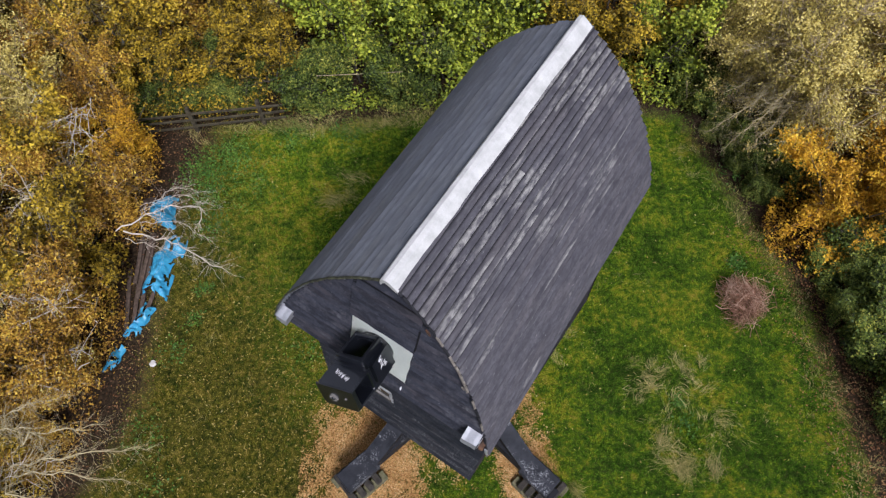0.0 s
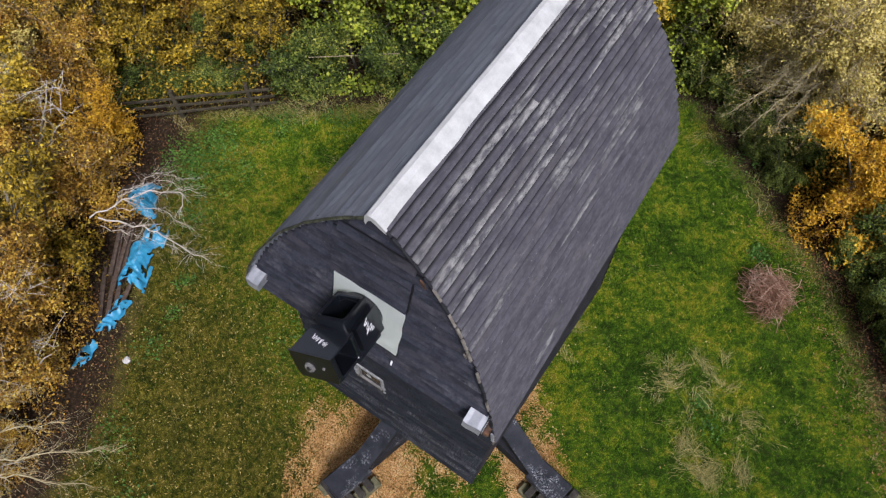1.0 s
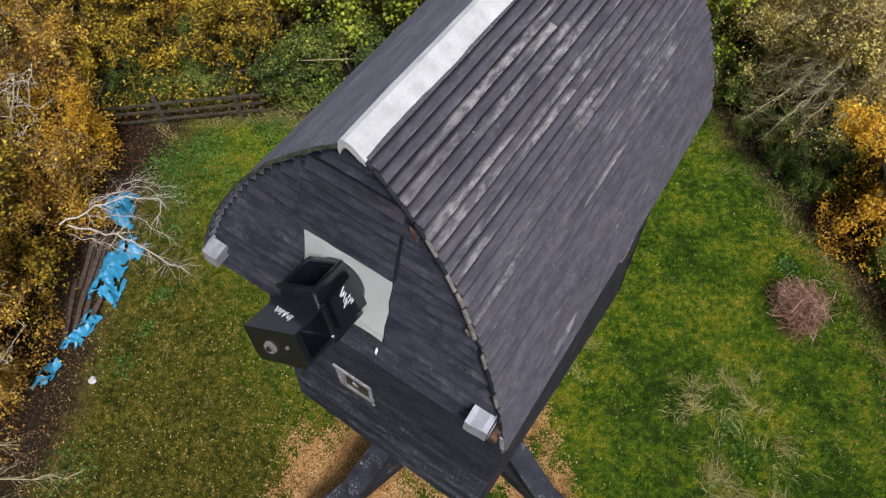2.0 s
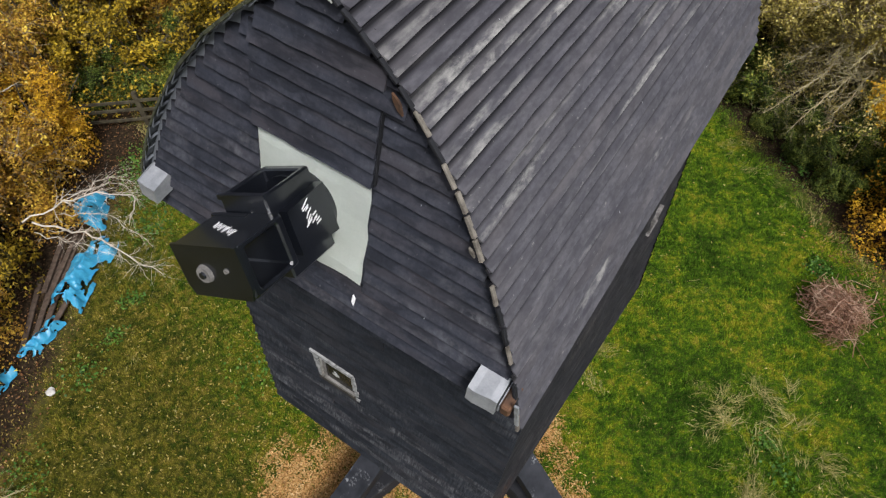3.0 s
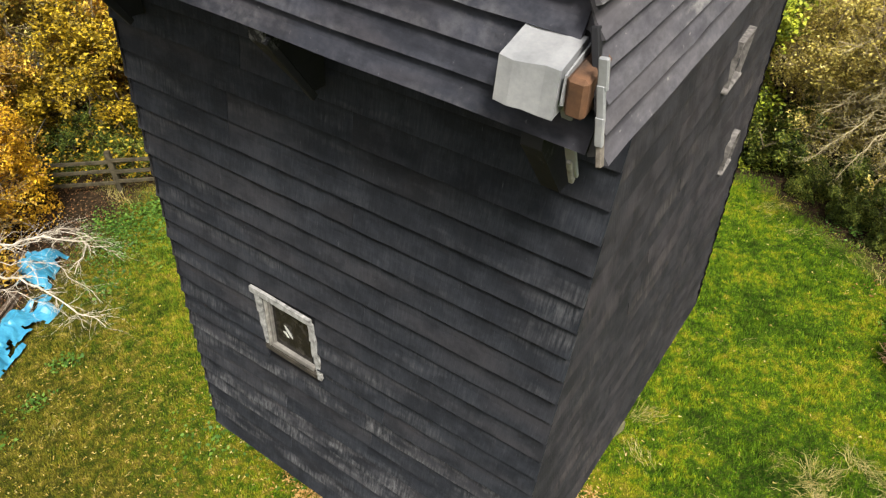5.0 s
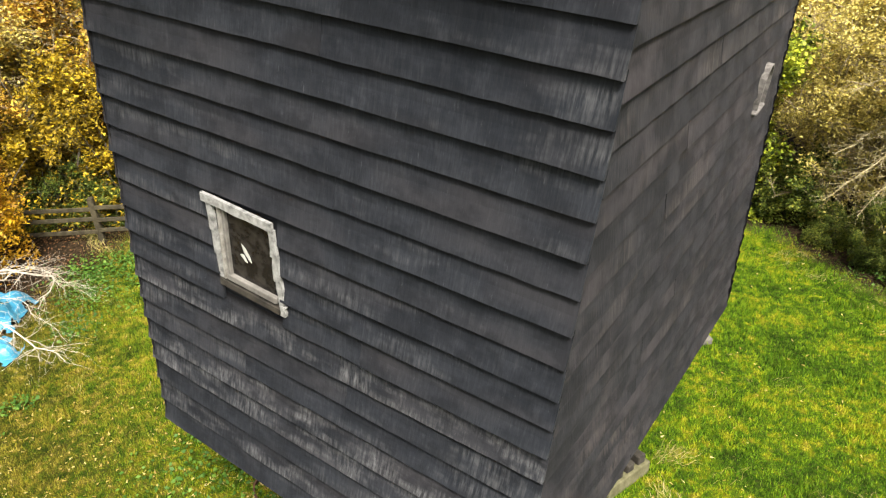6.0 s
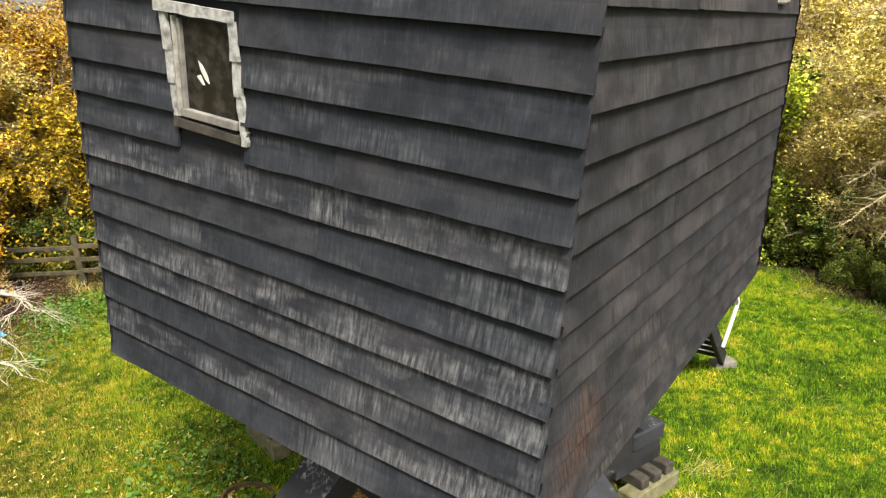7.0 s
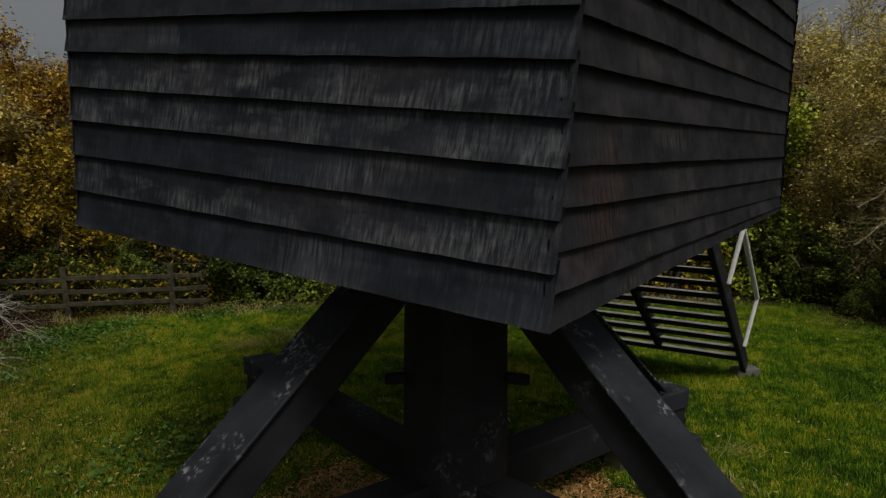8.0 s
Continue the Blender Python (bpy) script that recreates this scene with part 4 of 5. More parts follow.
# side windows, the lower one arched
def side_window(yc, z0, z1, half, arched, label):
    """A plate coloured as a shaded hole in a thin proud frame with a dull sill; its top round or square."""
    xw = x_right(yc, (z0 + z1) / 2) + 0.024
    n = 10
    if arched:
        outline = [(half, z0)] + [(half * math.cos(math.pi * i / n), z1 - half * 1.25 + half * 1.25 * math.sin(math.pi * i / n)) for i in range(n + 1)] + [(-half, z0)]
    else:
        outline = [(half, z0), (half, z1), (-half, z1), (-half, z0)]
    # no opening is cut: the recess's shade is this plate's near-black colour
    w = part("side_window", prism([(xw, yc + y, z) for y, z in outline], (0.012, 0, 0)), HOLE_SHADE, windmill, label, BUCK)
    part("sill", beam_bm((xw + 0.03, yc - half - 0.06, z0 - 0.022), (xw + 0.03, yc + half + 0.03, z0 - 0.018), 0.062, 0.034), WEATHERED, w)
    bm = bmesh.new()
    thick = 0.018
    grown = [(y * (1 + thick / half), z + (thick if z > z0 + 0.01 else 0)) for y, z in outline]
    for (p, q), (p2, q2) in zip(zip(outline, outline[1:]), zip(grown, grown[1:])):
        prism([(xw, yc + p[0], p[1]), (xw, yc + q[0], q[1]), (xw, yc + q2[0], q2[1]), (xw, yc + p2[0], p2[1])], (0.05, 0, 0), bm)
    part("frame", bm, WEATHERED, w)


side_window(1.17, 2.535, 2.87, 0.115, True, "small arched side window with a weathered pale frame and sill")
side_window(0.13, 3.80, 4.12, 0.15, False, "small square side window with a thin frame and grey sill")

# trestle: post, crosstrees, quarter bars
CENTRE = FOOT
ENDS = [(-2.10, 3.72), (2.38, 3.55), (-2.0, 8.42), (2.34, 7.48)]


def world_part(name, bm, mat_, parent=None, label=""):
    if parent is None:
        ob = part(name, bm, mat_, windmill, label, Matrix.Translation(-FOOT))
    else:
        ob = part(name, bm, mat_, parent, label)
    return ob


bm = bmesh.new()
bmesh.ops.create_cone(bm, cap_ends=True, segments=12, radius1=0.40, radius2=0.37, depth=2.3, matrix=Matrix.Translation((0.19, 5.75, 1.6)) @ Matrix.Rotation(radians(15), 4, "Z"))
post = world_part("post", bm, BLACK_TIMBER)
for dx in (-0.43, 0.45):
    world_part("post_lug", beam_bm((0.19 + dx * 0.8, 5.62, 1.44), (0.19 + dx * 1.18, 5.60, 1.43), 0.08, 0.07), BLACK_TIMBER, post)
for i, (ex, ey) in enumerate(ENDS):
    e = Vector((ex, ey, 0))
    d = (e - CENTRE)
    d.z = 0
    L = d.length
    d.normalize()
    lift = 0.66
    ext = (0.06, -0.04, 0.04, 0.04)[i]
    side = Vector((-d.y, d.x, 0))
    foot = CENTRE + d * (L + ext) + Vector((0, 0, lift - 0.05))
    ct = world_part("crosstree", beam_bm(CENTRE + d * 0.30 + Vector((0, 0, lift - 0.1)), foot, 0.30, 0.32), BLACK_TIMBER)
    world_part("end_cover", beam_bm(CENTRE + d * 2.30 + Vector((0, 0, lift + 0.03)), CENTRE + d * (L + ext + 0.02) + Vector((0, 0, lift + 0.02)), 0.50 if i < 2 else 0.36, 0.20, bevel=0.02), FELT, ct)
    qa = CENTRE + d * 2.30 + Vector((0, 0, lift + 0.06))
    qb = CENTRE + d * 0.42 + Vector((0, 0, 2.35))
    qb_ = world_part("quarter_bar", beam_bm(qa, qb, 0.30, 0.27, bevel=0.018), BLACK_TIMBER)
    up = (qb - qa).cross(side).normalized()
    up = up if up.z > 0 else -up
    world_part("felt_cover", beam_bm(qa + up * 0.146, qb + up * 0.146, 0.40, 0.022, up, 0.006), FELT, qb_)

# mossy bearers and dark packing blocks under the crosstree ends
for i, (ex, ey) in enumerate(ENDS):
    e = Vector((ex, ey, 0))
    d = (e - CENTRE)
    d.z = 0
    d.normalize()
    side = Vector((-d.y, d.x, 0))
    pier = thing("pier", "dark packing blocks on mossy pale bearers under a crosstree", "pier", Matrix.Translation(e), "piers under the trestle")
    back = i > 1
    wide, count = (0.29, 3) if back else (0.40, 4)
    for sgn in (-1, 1):
        part("bearer", beam_bm(-d * (0.6 if back else 0.80) + side * sgn * wide * 0.75 + Vector((0, 0, 0.08)), d * 0.20 + side * sgn * wide * 0.75 + Vector((0, 0, 0.08)), 0.22, 0.20), MOSSY, pier)
    for k in range(count):
        c = d * (0.065 - 0.215 * k)
        lean = Vector((0, 0, rnd.uniform(-0.015, 0.015)))
        part("packing_block", beam_bm(c - side * wide + Vector((0, 0, 0.24)) + lean, c + side * wide + Vector((0, 0, 0.24)) - lean, 0.135, 0.13), BLOCK, pier)
    part("packing_beam", beam_bm(-d * 0.66 + Vector((0, 0, 0.385)), d * 0.10 + Vector((0, 0, 0.385)), 0.26, 0.16), BLACK_TIMBER, pier)

# tail ladder with white-edged treads and a white handrail
lad_x = (MILL.to_3x3() @ Vector((1, 0, 0)))
lad_x.z = 0
lad_x.normalize()
lad_y = Vector((-lad_x.y, lad_x.x, 0))
foot_r = Vector((4.30, 10.35, 0.10))
top_r = foot_r - lad_y * 3.15 + Vector((0, 0, 2.5))
ladder = thing("tail_ladder", "wide black wooden tail ladder with pale-edged treads", "ladder", Matrix.Translation(foot_r))
off = Matrix.Translation(-foot_r)
for k in (0.0, 1.10, 2.20):
    a, b = foot_r - lad_x * k, top_r - lad_x * k
    part("stringer", beam_bm(a if k == 0 else a.lerp(b, 0.10), b, 0.07, 0.22), BLACK_TIMBER, ladder, "", off)
for k in range(13):
    p = foot_r.lerp(top_r, 0.07 + 0.073 * k)
    tr_ = part("tread", beam_bm(p - lad_x * 0.03, p - lad_x * 2.25, 0.19, 0.03), TREAD, ladder, "", off)
    part("nosing", beam_bm(p - lad_x * 0.03 - lad_y * 0.105, p - lad_x * 2.25 - lad_y * 0.105, 0.012, 0.06, bevel=0.003), BLACK_TIMBER, tr_)
lad_d = (top_r - foot_r).normalized()
lad_n = lad_x.cross(lad_d).normalized()
lad_n = lad_n if lad_n.z > 0 else -lad_n
ra, rb = foot_r.lerp(top_r, 0.16), foot_r.lerp(top_r, 0.58)
hr = lad_x * 0.06
for p in (ra, rb):
    part("rail_strut", beam_bm(p + hr, p + hr + lad_n * 0.25 + lad_x * 0.10 + Vector((0, 0, 0.45)), 0.05, 0.05, lad_x), WHITE_PAINT, ladder, "", off)
part("handrail", beam_bm(ra + hr + lad_n * 0.25 + lad_x * 0.10 + Vector((0, 0, 0.45)), rb + hr + lad_n * 0.25 + lad_x * 0.10 + Vector((0, 0, 0.45)), 0.05, 0.06, lad_x), WHITE_PAINT, ladder, "", off)
pad = part("foot_block", beam_bm(foot_r + Vector((-0.15, 0.0, -0.09)), foot_r + Vector((0.2, 0.08, -0.09)), 0.2, 0.12), CONCRETE)
tagged(pad, "pale concrete block under the ladder foot", "block")

# ---- fence ----
FD = Vector((2.04, 0.26, 0.03)).normalized()
fence = thing("fence", "low weathered post and rail fence overgrown by the hedge", "fence", Matrix.Translation((-7.60, 14.60, -0.27)))
for k in range(-2, 2):
    p = FD * (2.06 * k)
    tilt = Vector((rnd.uniform(-0.06, 0.06), rnd.uniform(-0.04, 0.04), 0))
    part("post", beam_bm(p + Vector((0, 0, -0.1)), p + tilt + Vector((0, 0, 1.06)), 0.14, 0.12, FD), FENCE_WOOD, fence)
for h in (0.30, 0.56, 0.82):
    for k in range(-2, 2):
        a = FD * (2.06 * k + 0.01) + Vector((0, -0.075, h + rnd.uniform(-0.025, 0.025)))
        part("rail", beam_bm(a, a + FD * (2.04 if k < 1 else 0.7) + Vector((0, 0, rnd.uniform(-0.03, 0.03))), 0.035, 0.10), FENCE_WOOD, fence)

# ---- trees and hedges ----
def grow(rng, stems, height, lean, limbs, twigs, reach, droop=0.0, r0=0.05, bare=False):
    """Stems from one foot, limbs off the stems, twigs off the limbs; gives tube rows and the points that carry leaves."""
    segs, tips = [], []

    def path(p, d, length, n, wander, sag):
        pts = [p]
        for _ in range(n):
            d = d + rng.normal(size=3) * wander
            d[2] -= sag
            d = d / np.linalg.norm(d)
            p = p + d * length / n
            pts.append(p)
        return pts, d

    for s_ in range(stems):
        a = 2 * np.pi * (s_ + rng.uniform(0, 0.8)) / stems
        tilt = lean * rng.uniform(0.4, 1.1)
        d = np.array([np.cos(a) * tilt, np.sin(a) * tilt, 1.0])
        h = height * rng.uniform(0.75, 1.05)
        stem, _ = path(np.array([0.12 * np.cos(a), 0.12 * np.sin(a), -0.1]), d / np.linalg.norm(d), h, 7, 0.10, 0.0)
        for i in range(7):
            segs.append((stem[i], stem[i + 1], r0 * (1 - i / 8), r0 * (1 - (i + 1) / 8)))
        for _ in range(limbs):
            f = rng.uniform(0.12, 1.0) ** 0.8
            i = min(int(f * 7), 6)
            p = stem[i] + (stem[i + 1] - stem[i]) * (f * 7 - i)
            b = rng.uniform(0, 2 * np.pi)
            d = np.array([np.cos(b), np.sin(b), rng.uniform(0.1, 0.9)])
            if bare and lean > 1:
                run = (stem[i + 1] - stem[i]) / np.linalg.norm(stem[i + 1] - stem[i])
                d = run + 0.75 * rng.normal(size=3) * np.array([1, 1, 0.5])
            L = reach * rng.uniform(0.5, 1.1) * (1.15 - 0.65 * f)
            limb, _ = path(p, d / np.linalg.norm(d), L, 4, 0.18, droop)
            r = r0 * 0.38 * (1.2 - f)
            for k in range(4):
                segs.append((limb[k], limb[k + 1], r * (1 - k / 5), r * (1 - (k + 1) / 5)))
            for _ in range(twigs):
                g = rng.uniform(0.15, 1.0)
                k = min(int(g * 4), 3)
                q = limb[k] + (limb[k + 1] - limb[k]) * (g * 4 - k)
                d = rng.normal(size=3) + np.array([0, 0, 0.35])
                if bare and lean > 1:
                    d = 0.7 * d + 1.4 * (limb[k + 1] - limb[k]) / np.linalg.norm(limb[k + 1] - limb[k])
                tw, _ = path(q, d / np.linalg.norm(d), reach * rng.uniform(0.18, 0.42), 2, 0.2, droop)
                thick = 0.0045 if bare else 0.0015
                segs += [(tw[0], tw[1], r * 0.30 + thick, r * 0.2 + thick), (tw[1], tw[2], r * 0.2 + thick, thick * 0.7)]
                tips += [tw[0], tw[1], tw[2], (tw[1] + tw[2]) / 2]
                if bare:
                    for _ in range(2):
                        d2 = (tw[2] - tw[1]) / np.linalg.norm(tw[2] - tw[1]) + rng.normal(size=3) * 0.6
                        e = tw[1] + d2 / np.linalg.norm(d2) * reach * rng.uniform(0.1, 0.28)
                        segs.append((tw[1], e, 0.005, 0.002))
    return segs, np.array(tips)


def make_tree(name, label, category, seed, leaf_mat, n_leaves, leaf_size, bark, stems=4, height=4.5, lean=0.35, limbs=9, twigs=7, reach=1.5, droop=0.03, r0=0.05, puff=0.14, skirt=0.0, bare=False):
    rng = np.random.default_rng(seed)
    segs, tips = grow(rng, stems, height, lean, limbs, twigs, reach, droop, r0, bare)
    tree = thing(name, label, category)
    V, F = tubes(segs, 4)
    part("trunk", fast_mesh("trunk", V, F), bark, tree)
    weight = np.repeat(rng.gamma(0.5, 1.0, (len(tips) + 15) // 16), 16)[:len(tips)] * rng.gamma(1.2, 1.0, len(tips))
    pick = rng.choice(len(tips), n_leaves, p=weight / weight.sum())
    P = tips[pick] + rng.normal(size=(n_leaves, 3)) * puff * rng.uniform(0.3, 1.5, (n_leaves, 1))
    if skirt:
        n = int(n_leaves * skirt)
        a, r = rng.uniform(0, 2 * np.pi, n), reach * 1.05 * np.sqrt(rng.uniform(0.25, 1, n))
        lump = 0.55 + 0.35 * np.sin(a * 3 + seed) + 0.2 * np.sin(a * 7 + 2 * seed)
        Q = np.stack([r * np.cos(a), r * np.sin(a), rng.uniform(0.02, 1, n) ** 0.8 * 1.5 * lump], 1)
        P = np.concatenate([P, Q])
    P[:, 2] = np.maximum(P[:, 2], 0.03)
    V, F = leaves(P, rng, leaf_size, 0.6, 0.45, 1.25, leaf_size < 0.075)
    part("crown", fast_mesh("crown", V, F), leaf_mat, tree)
    return tree


KINDS = {
    "gold": [make_tree("field_maple", "golden yellow autumn field maple in the hedge", "tree", 11 + k, LEAF_GOLD, 22000, 0.069, BARK, limbs=11, puff=0.085, skirt=0.10) for k in range(3)],
    "ochre": [make_tree("hedge_tree", "ochre-brown autumn tree with fine drooping foliage", "tree", 21 + k, LEAF_OCHRE, 30000, 0.054, TAN_BARK, limbs=10, twigs=9, droop=0.07, puff=0.12, skirt=0.08, bare=True) for k in range(2)],
    "orange": [make_tree("hornbeam", "bright orange autumn hornbeam", "tree", 31 + k, LEAF_ORANGE, 30000, 0.054, BARK, height=3.9, limbs=11, puff=0.085, skirt=0.12) for k in range(2)],
    "lime": [make_tree("hazel", "yellow-green hazel shrub with large leaves", "shrub", 41 + k, LEAF_LIME, 13000, 0.085, BARK, limbs=11, puff=0.12, skirt=0.2) for k in range(2)],
    "dark": [make_tree("bramble_thicket", "dense dark green bramble and ivy thicket", "shrub", 51 + k, LEAF_DARK, 23000, 0.066, BARK, height=3.0, lean=0.55, reach=1.3, limbs=11, puff=0.085, skirt=0.3) for k in range(2)],
    "tan": [make_tree("willow", "pale twiggy willow with sparse olive-tan leaves", "tree", 61 + k, LEAF_TAN, 36000, 0.044, TAN_BARK, stems=6, limbs=12, twigs=8, reach=1.7, r0=0.055, bare=True, puff=0.12) for k in range(2)],
    "dead": [make_tree("dead_tree", "dead tree with pale forked branches and few leaves", "tree", 81 + k, LEAF_TAN, 1800, 0.04, PALE_BARK, stems=4, height=4.7, lean=0.75, limbs=8, twigs=4, reach=1.7, r0=0.062, bare=True, droop=0.0) for k in range(2)],
}
GROUPS = {"gold": "golden trees of the hedge", "ochre": "ochre trees of the hedge", "orange": "orange trees of the hedge", "lime": "hazels of the hedge", "dark": "thickets of the hedge", "tan": "willows", "dead": "dead trees"}
# kind, place, size
# far hedge, front row
FAR_FRONT = [
    ("ochre", -10.6, 15.2, 0.95), ("gold", -9.2, 16.1, 1.0), ("gold", -7.3, 16.3, 0.98), ("gold", -5.4, 16.4, 0.95), ("dark", -4.0, 16.1, 0.85), ("lime", -2.6, 16.6, 0.95),
    ("dark", -1.2, 16.2, 0.85), ("lime", 0.2, 16.7, 1.05), ("lime", 2.0, 16.9, 0.95), ("gold", 3.6, 17.0, 0.95), ("gold", 5.2, 17.1, 1.1), ("lime", 6.9, 16.6, 0.85), ("dark", 8.1, 15.9, 0.75),
]
# far hedge, back row
FAR_BACK = [
    ("tan", -11.8, 17.4, 1.35), ("ochre", -9.6, 18.4, 1.3), ("gold", -7.6, 18.9, 1.1), ("tan", -5.4, 19.2, 1.1), ("gold", -3.2, 19.2, 1.1), ("ochre", -1.2, 19.5, 1.1), ("gold", 1.0, 19.6, 1.1),
    ("gold", 3.2, 19.8, 1.15), ("orange", 5.6, 19.8, 1.2), ("tan", 8.0, 19.0, 1.1), ("tan", 10.2, 18.4, 1.4),
]
# along the side with the tarpaulins
TARPAULIN_SIDE = [
    ("orange", -9.7, 13.1, 0.85), ("ochre", -9.8, 11.2, 0.95), ("gold", -9.9, 9.3, 0.95), ("ochre", -9.6, 7.5, 0.95), ("ochre", -9.8, 5.7, 0.9), ("dark", -6.4, 16.1, 0.6), ("dark", -8.3, 16.0, 0.6), ("dark", -7.35, 16.0, 0.6), ("dark", -9.6, 15.3, 0.55), ("gold", -9.9, 3.5, 0.62), ("ochre", -9.3, 4.6, 0.42), ("dead", -10.3, 9.4, 0.95), ("dead", -9.9, 6.7, 0.90), ("dead", -11.6, 12.2, 1.1), ("dead", -10.8, 4.4, 0.9),
    ("tan", -12.0, 13.4, 1.1), ("gold", -12.0, 11.0, 1.1), ("tan", -12.0, 8.6, 1.05), ("ochre", -11.9, 6.2, 1.1), ("tan", -12.2, 3.8, 1.0), ("gold", -14.2, 15.6, 1.4), ("gold", -14.4, 9.9, 1.1),
]
# along the side with the brush pile
BRUSH_SIDE = [
    ("tan", 9.7, 14.8, 1.15), ("tan", 10.5, 12.9, 1.1), ("tan", 8.9, 15.7, 1.0), ("dark", 9.3, 13.6, 0.55), ("dark", 10.0, 12.3, 0.6), ("orange", 10.35, 10.5, 0.98), ("orange", 11.0, 12.0, 0.95), ("dark", 10.2, 9.5, 0.45), ("dark", 8.75, 13.2, 0.36), ("dark", 9.1, 12.1, 0.38), ("dark", 8.3, 14.3, 0.36), ("dark", 10.5, 8.0, 0.5), ("orange", 12.0, 11.7, 1.0), ("dead", 12.0, 15.8, 1.1), ("dark", 10.9, 8.9, 0.8), ("dark", 11.0, 7.1, 0.75), ("dark", 11.1, 5.3, 0.7), ("dark", 11.3, 3.5, 0.7),
    ("tan", 12.4, 16.8, 1.4), ("orange", 12.6, 11.6, 1.0), ("tan", 12.8, 14.2, 1.3), ("gold", 12.9, 9.6, 0.95), ("dark", 13.0, 7.2, 0.9), ("lime", 13.1, 5.0, 0.8), 
]
# behind the corners
CORNERS = [
    ("tan", 9.0, 21.2, 1.45), ("tan", 12.4, 20.4, 1.6), ("gold", -13.4, 19.6, 1.5), ("tan", 14.6, 17.6, 1.6), ("tan", 11.2, 20.6, 1.55), ("tan", 13.6, 18.8, 1.45), ("tan", 8.2, 22.0, 1.5), ("gold", 15.6, 15.6, 1.4), ("ochre", -11.8, 19.8, 1.5), ("gold", -9.4, 21.0, 1.45), ("gold", -15.4, 17.4, 1.5),
]
PLANTING = FAR_FRONT + FAR_BACK + TARPAULIN_SIDE + BRUSH_SIDE + CORNERS
turn = random.Random(3)
used = {}
for kind, x, y, size in PLANTING:
    k = used.get(kind, 0)
    used[kind] = k + 1
    protos = KINDS[kind]
    base = protos[k % len(protos)]
    m = Matrix.Translation((x, y, ground_height(x, y) - 0.03)) @ Matrix.Rotation(turn.uniform(0, 6.28), 4, "Z")
    if k < len(protos):
        ob = base
        ob.matrix_basis = m
    else:
        ob = copy_thing(base, m)
    ob.scale = (size, size, size * turn.uniform(0.95, 1.1))
    ob["group"] = GROUPS[kind]

# ---- grass, leaves, chips ----
rng = np.random.default_rng(8)


def in_chips(x, y, fray=0.0):
    """Inside the patches of wood chip; fray: how far the edge is scattered."""
    wob = 0.16 * np.sin(x * 5.1 + y * 2.3) + 0.12 * np.sin(x * 9.7 - y * 7.7) + 0.08 * np.sin(x * 17.3 + y * 13.1)
    wob = wob + fray * rng.normal(size=len(x))
    a = np.hypot((x + 1.75) / 1.2, (y - 4.35) / 1.25) + wob < 1.0
    b = np.hypot((x - 0.1) / 1.6, (y - 5.9) / 1.35) + wob < 1.0
    c = np.hypot((x - 1.85) / 0.5, (y - 4.15) / 0.85) + wob < 1.0
    return a | b | c


def ground_z(x, y):
    return np.array([ground_height(a, b) for a, b in zip(x, y)])


def blades(x, y, h, width, lean):
    """Thin upright blades, each a bent three-corner leaf."""
    n = len(x)
    z = ground_z(x, y)
    a = rng.uniform(0, 2 * np.pi, n)
    wx, wy = np.cos(a) * width, np.sin(a) * width
    b = rng.uniform(0, 2 * np.pi, n)
    l = h * lean * rng.uniform(0.2, 1.3, n)
    V = np.stack([np.stack([x - wx, y - wy, z - 0.01], 1), np.stack([x + wx, y + wy, z - 0.01], 1), np.stack([x + np.cos(b) * l, y + np.sin(b) * l, z + h], 1)], 1).reshape(-1, 3)
    return V, np.arange(n * 3).reshape(n, 3)


N = 700000
x, y = rng.uniform(-9.0, 9.8, N), 1.5 + 14.0 * rng.uniform(0, 1, N)
thin = rng.uniform(0, 1, N) < 0.12  # the lawn goes on, sparser, behind the start of the walk
y = np.where(thin, 1.5 - 6.0 * rng.uniform(0, 1, N) ** 2, y)
keep = ~in_chips(x, y, 0.25) & (hedge_depth(x, y) + 0.35 * rng.normal(size=N) < -0.15)
tuft = np.sin(x * 3.1 + np.sin(y * 2.2)) * np.sin(y * 3.7 + np.sin(x * 1.7))
x, y, tuft = x[keep], y[keep], tuft[keep]
V, F = blades(x, y, 0.042 * rng.uniform(0.4, 1.4, len(x)) + 0.055 * np.maximum(tuft, 0) * rng.uniform(0.3, 1.2, len(x)), 0.006, 0.65)
grass = part("grass", fast_mesh("grass", V, F), GRASS)
tagged(grass, "short uneven green lawn grass with moss", "grass", kind="stuff")


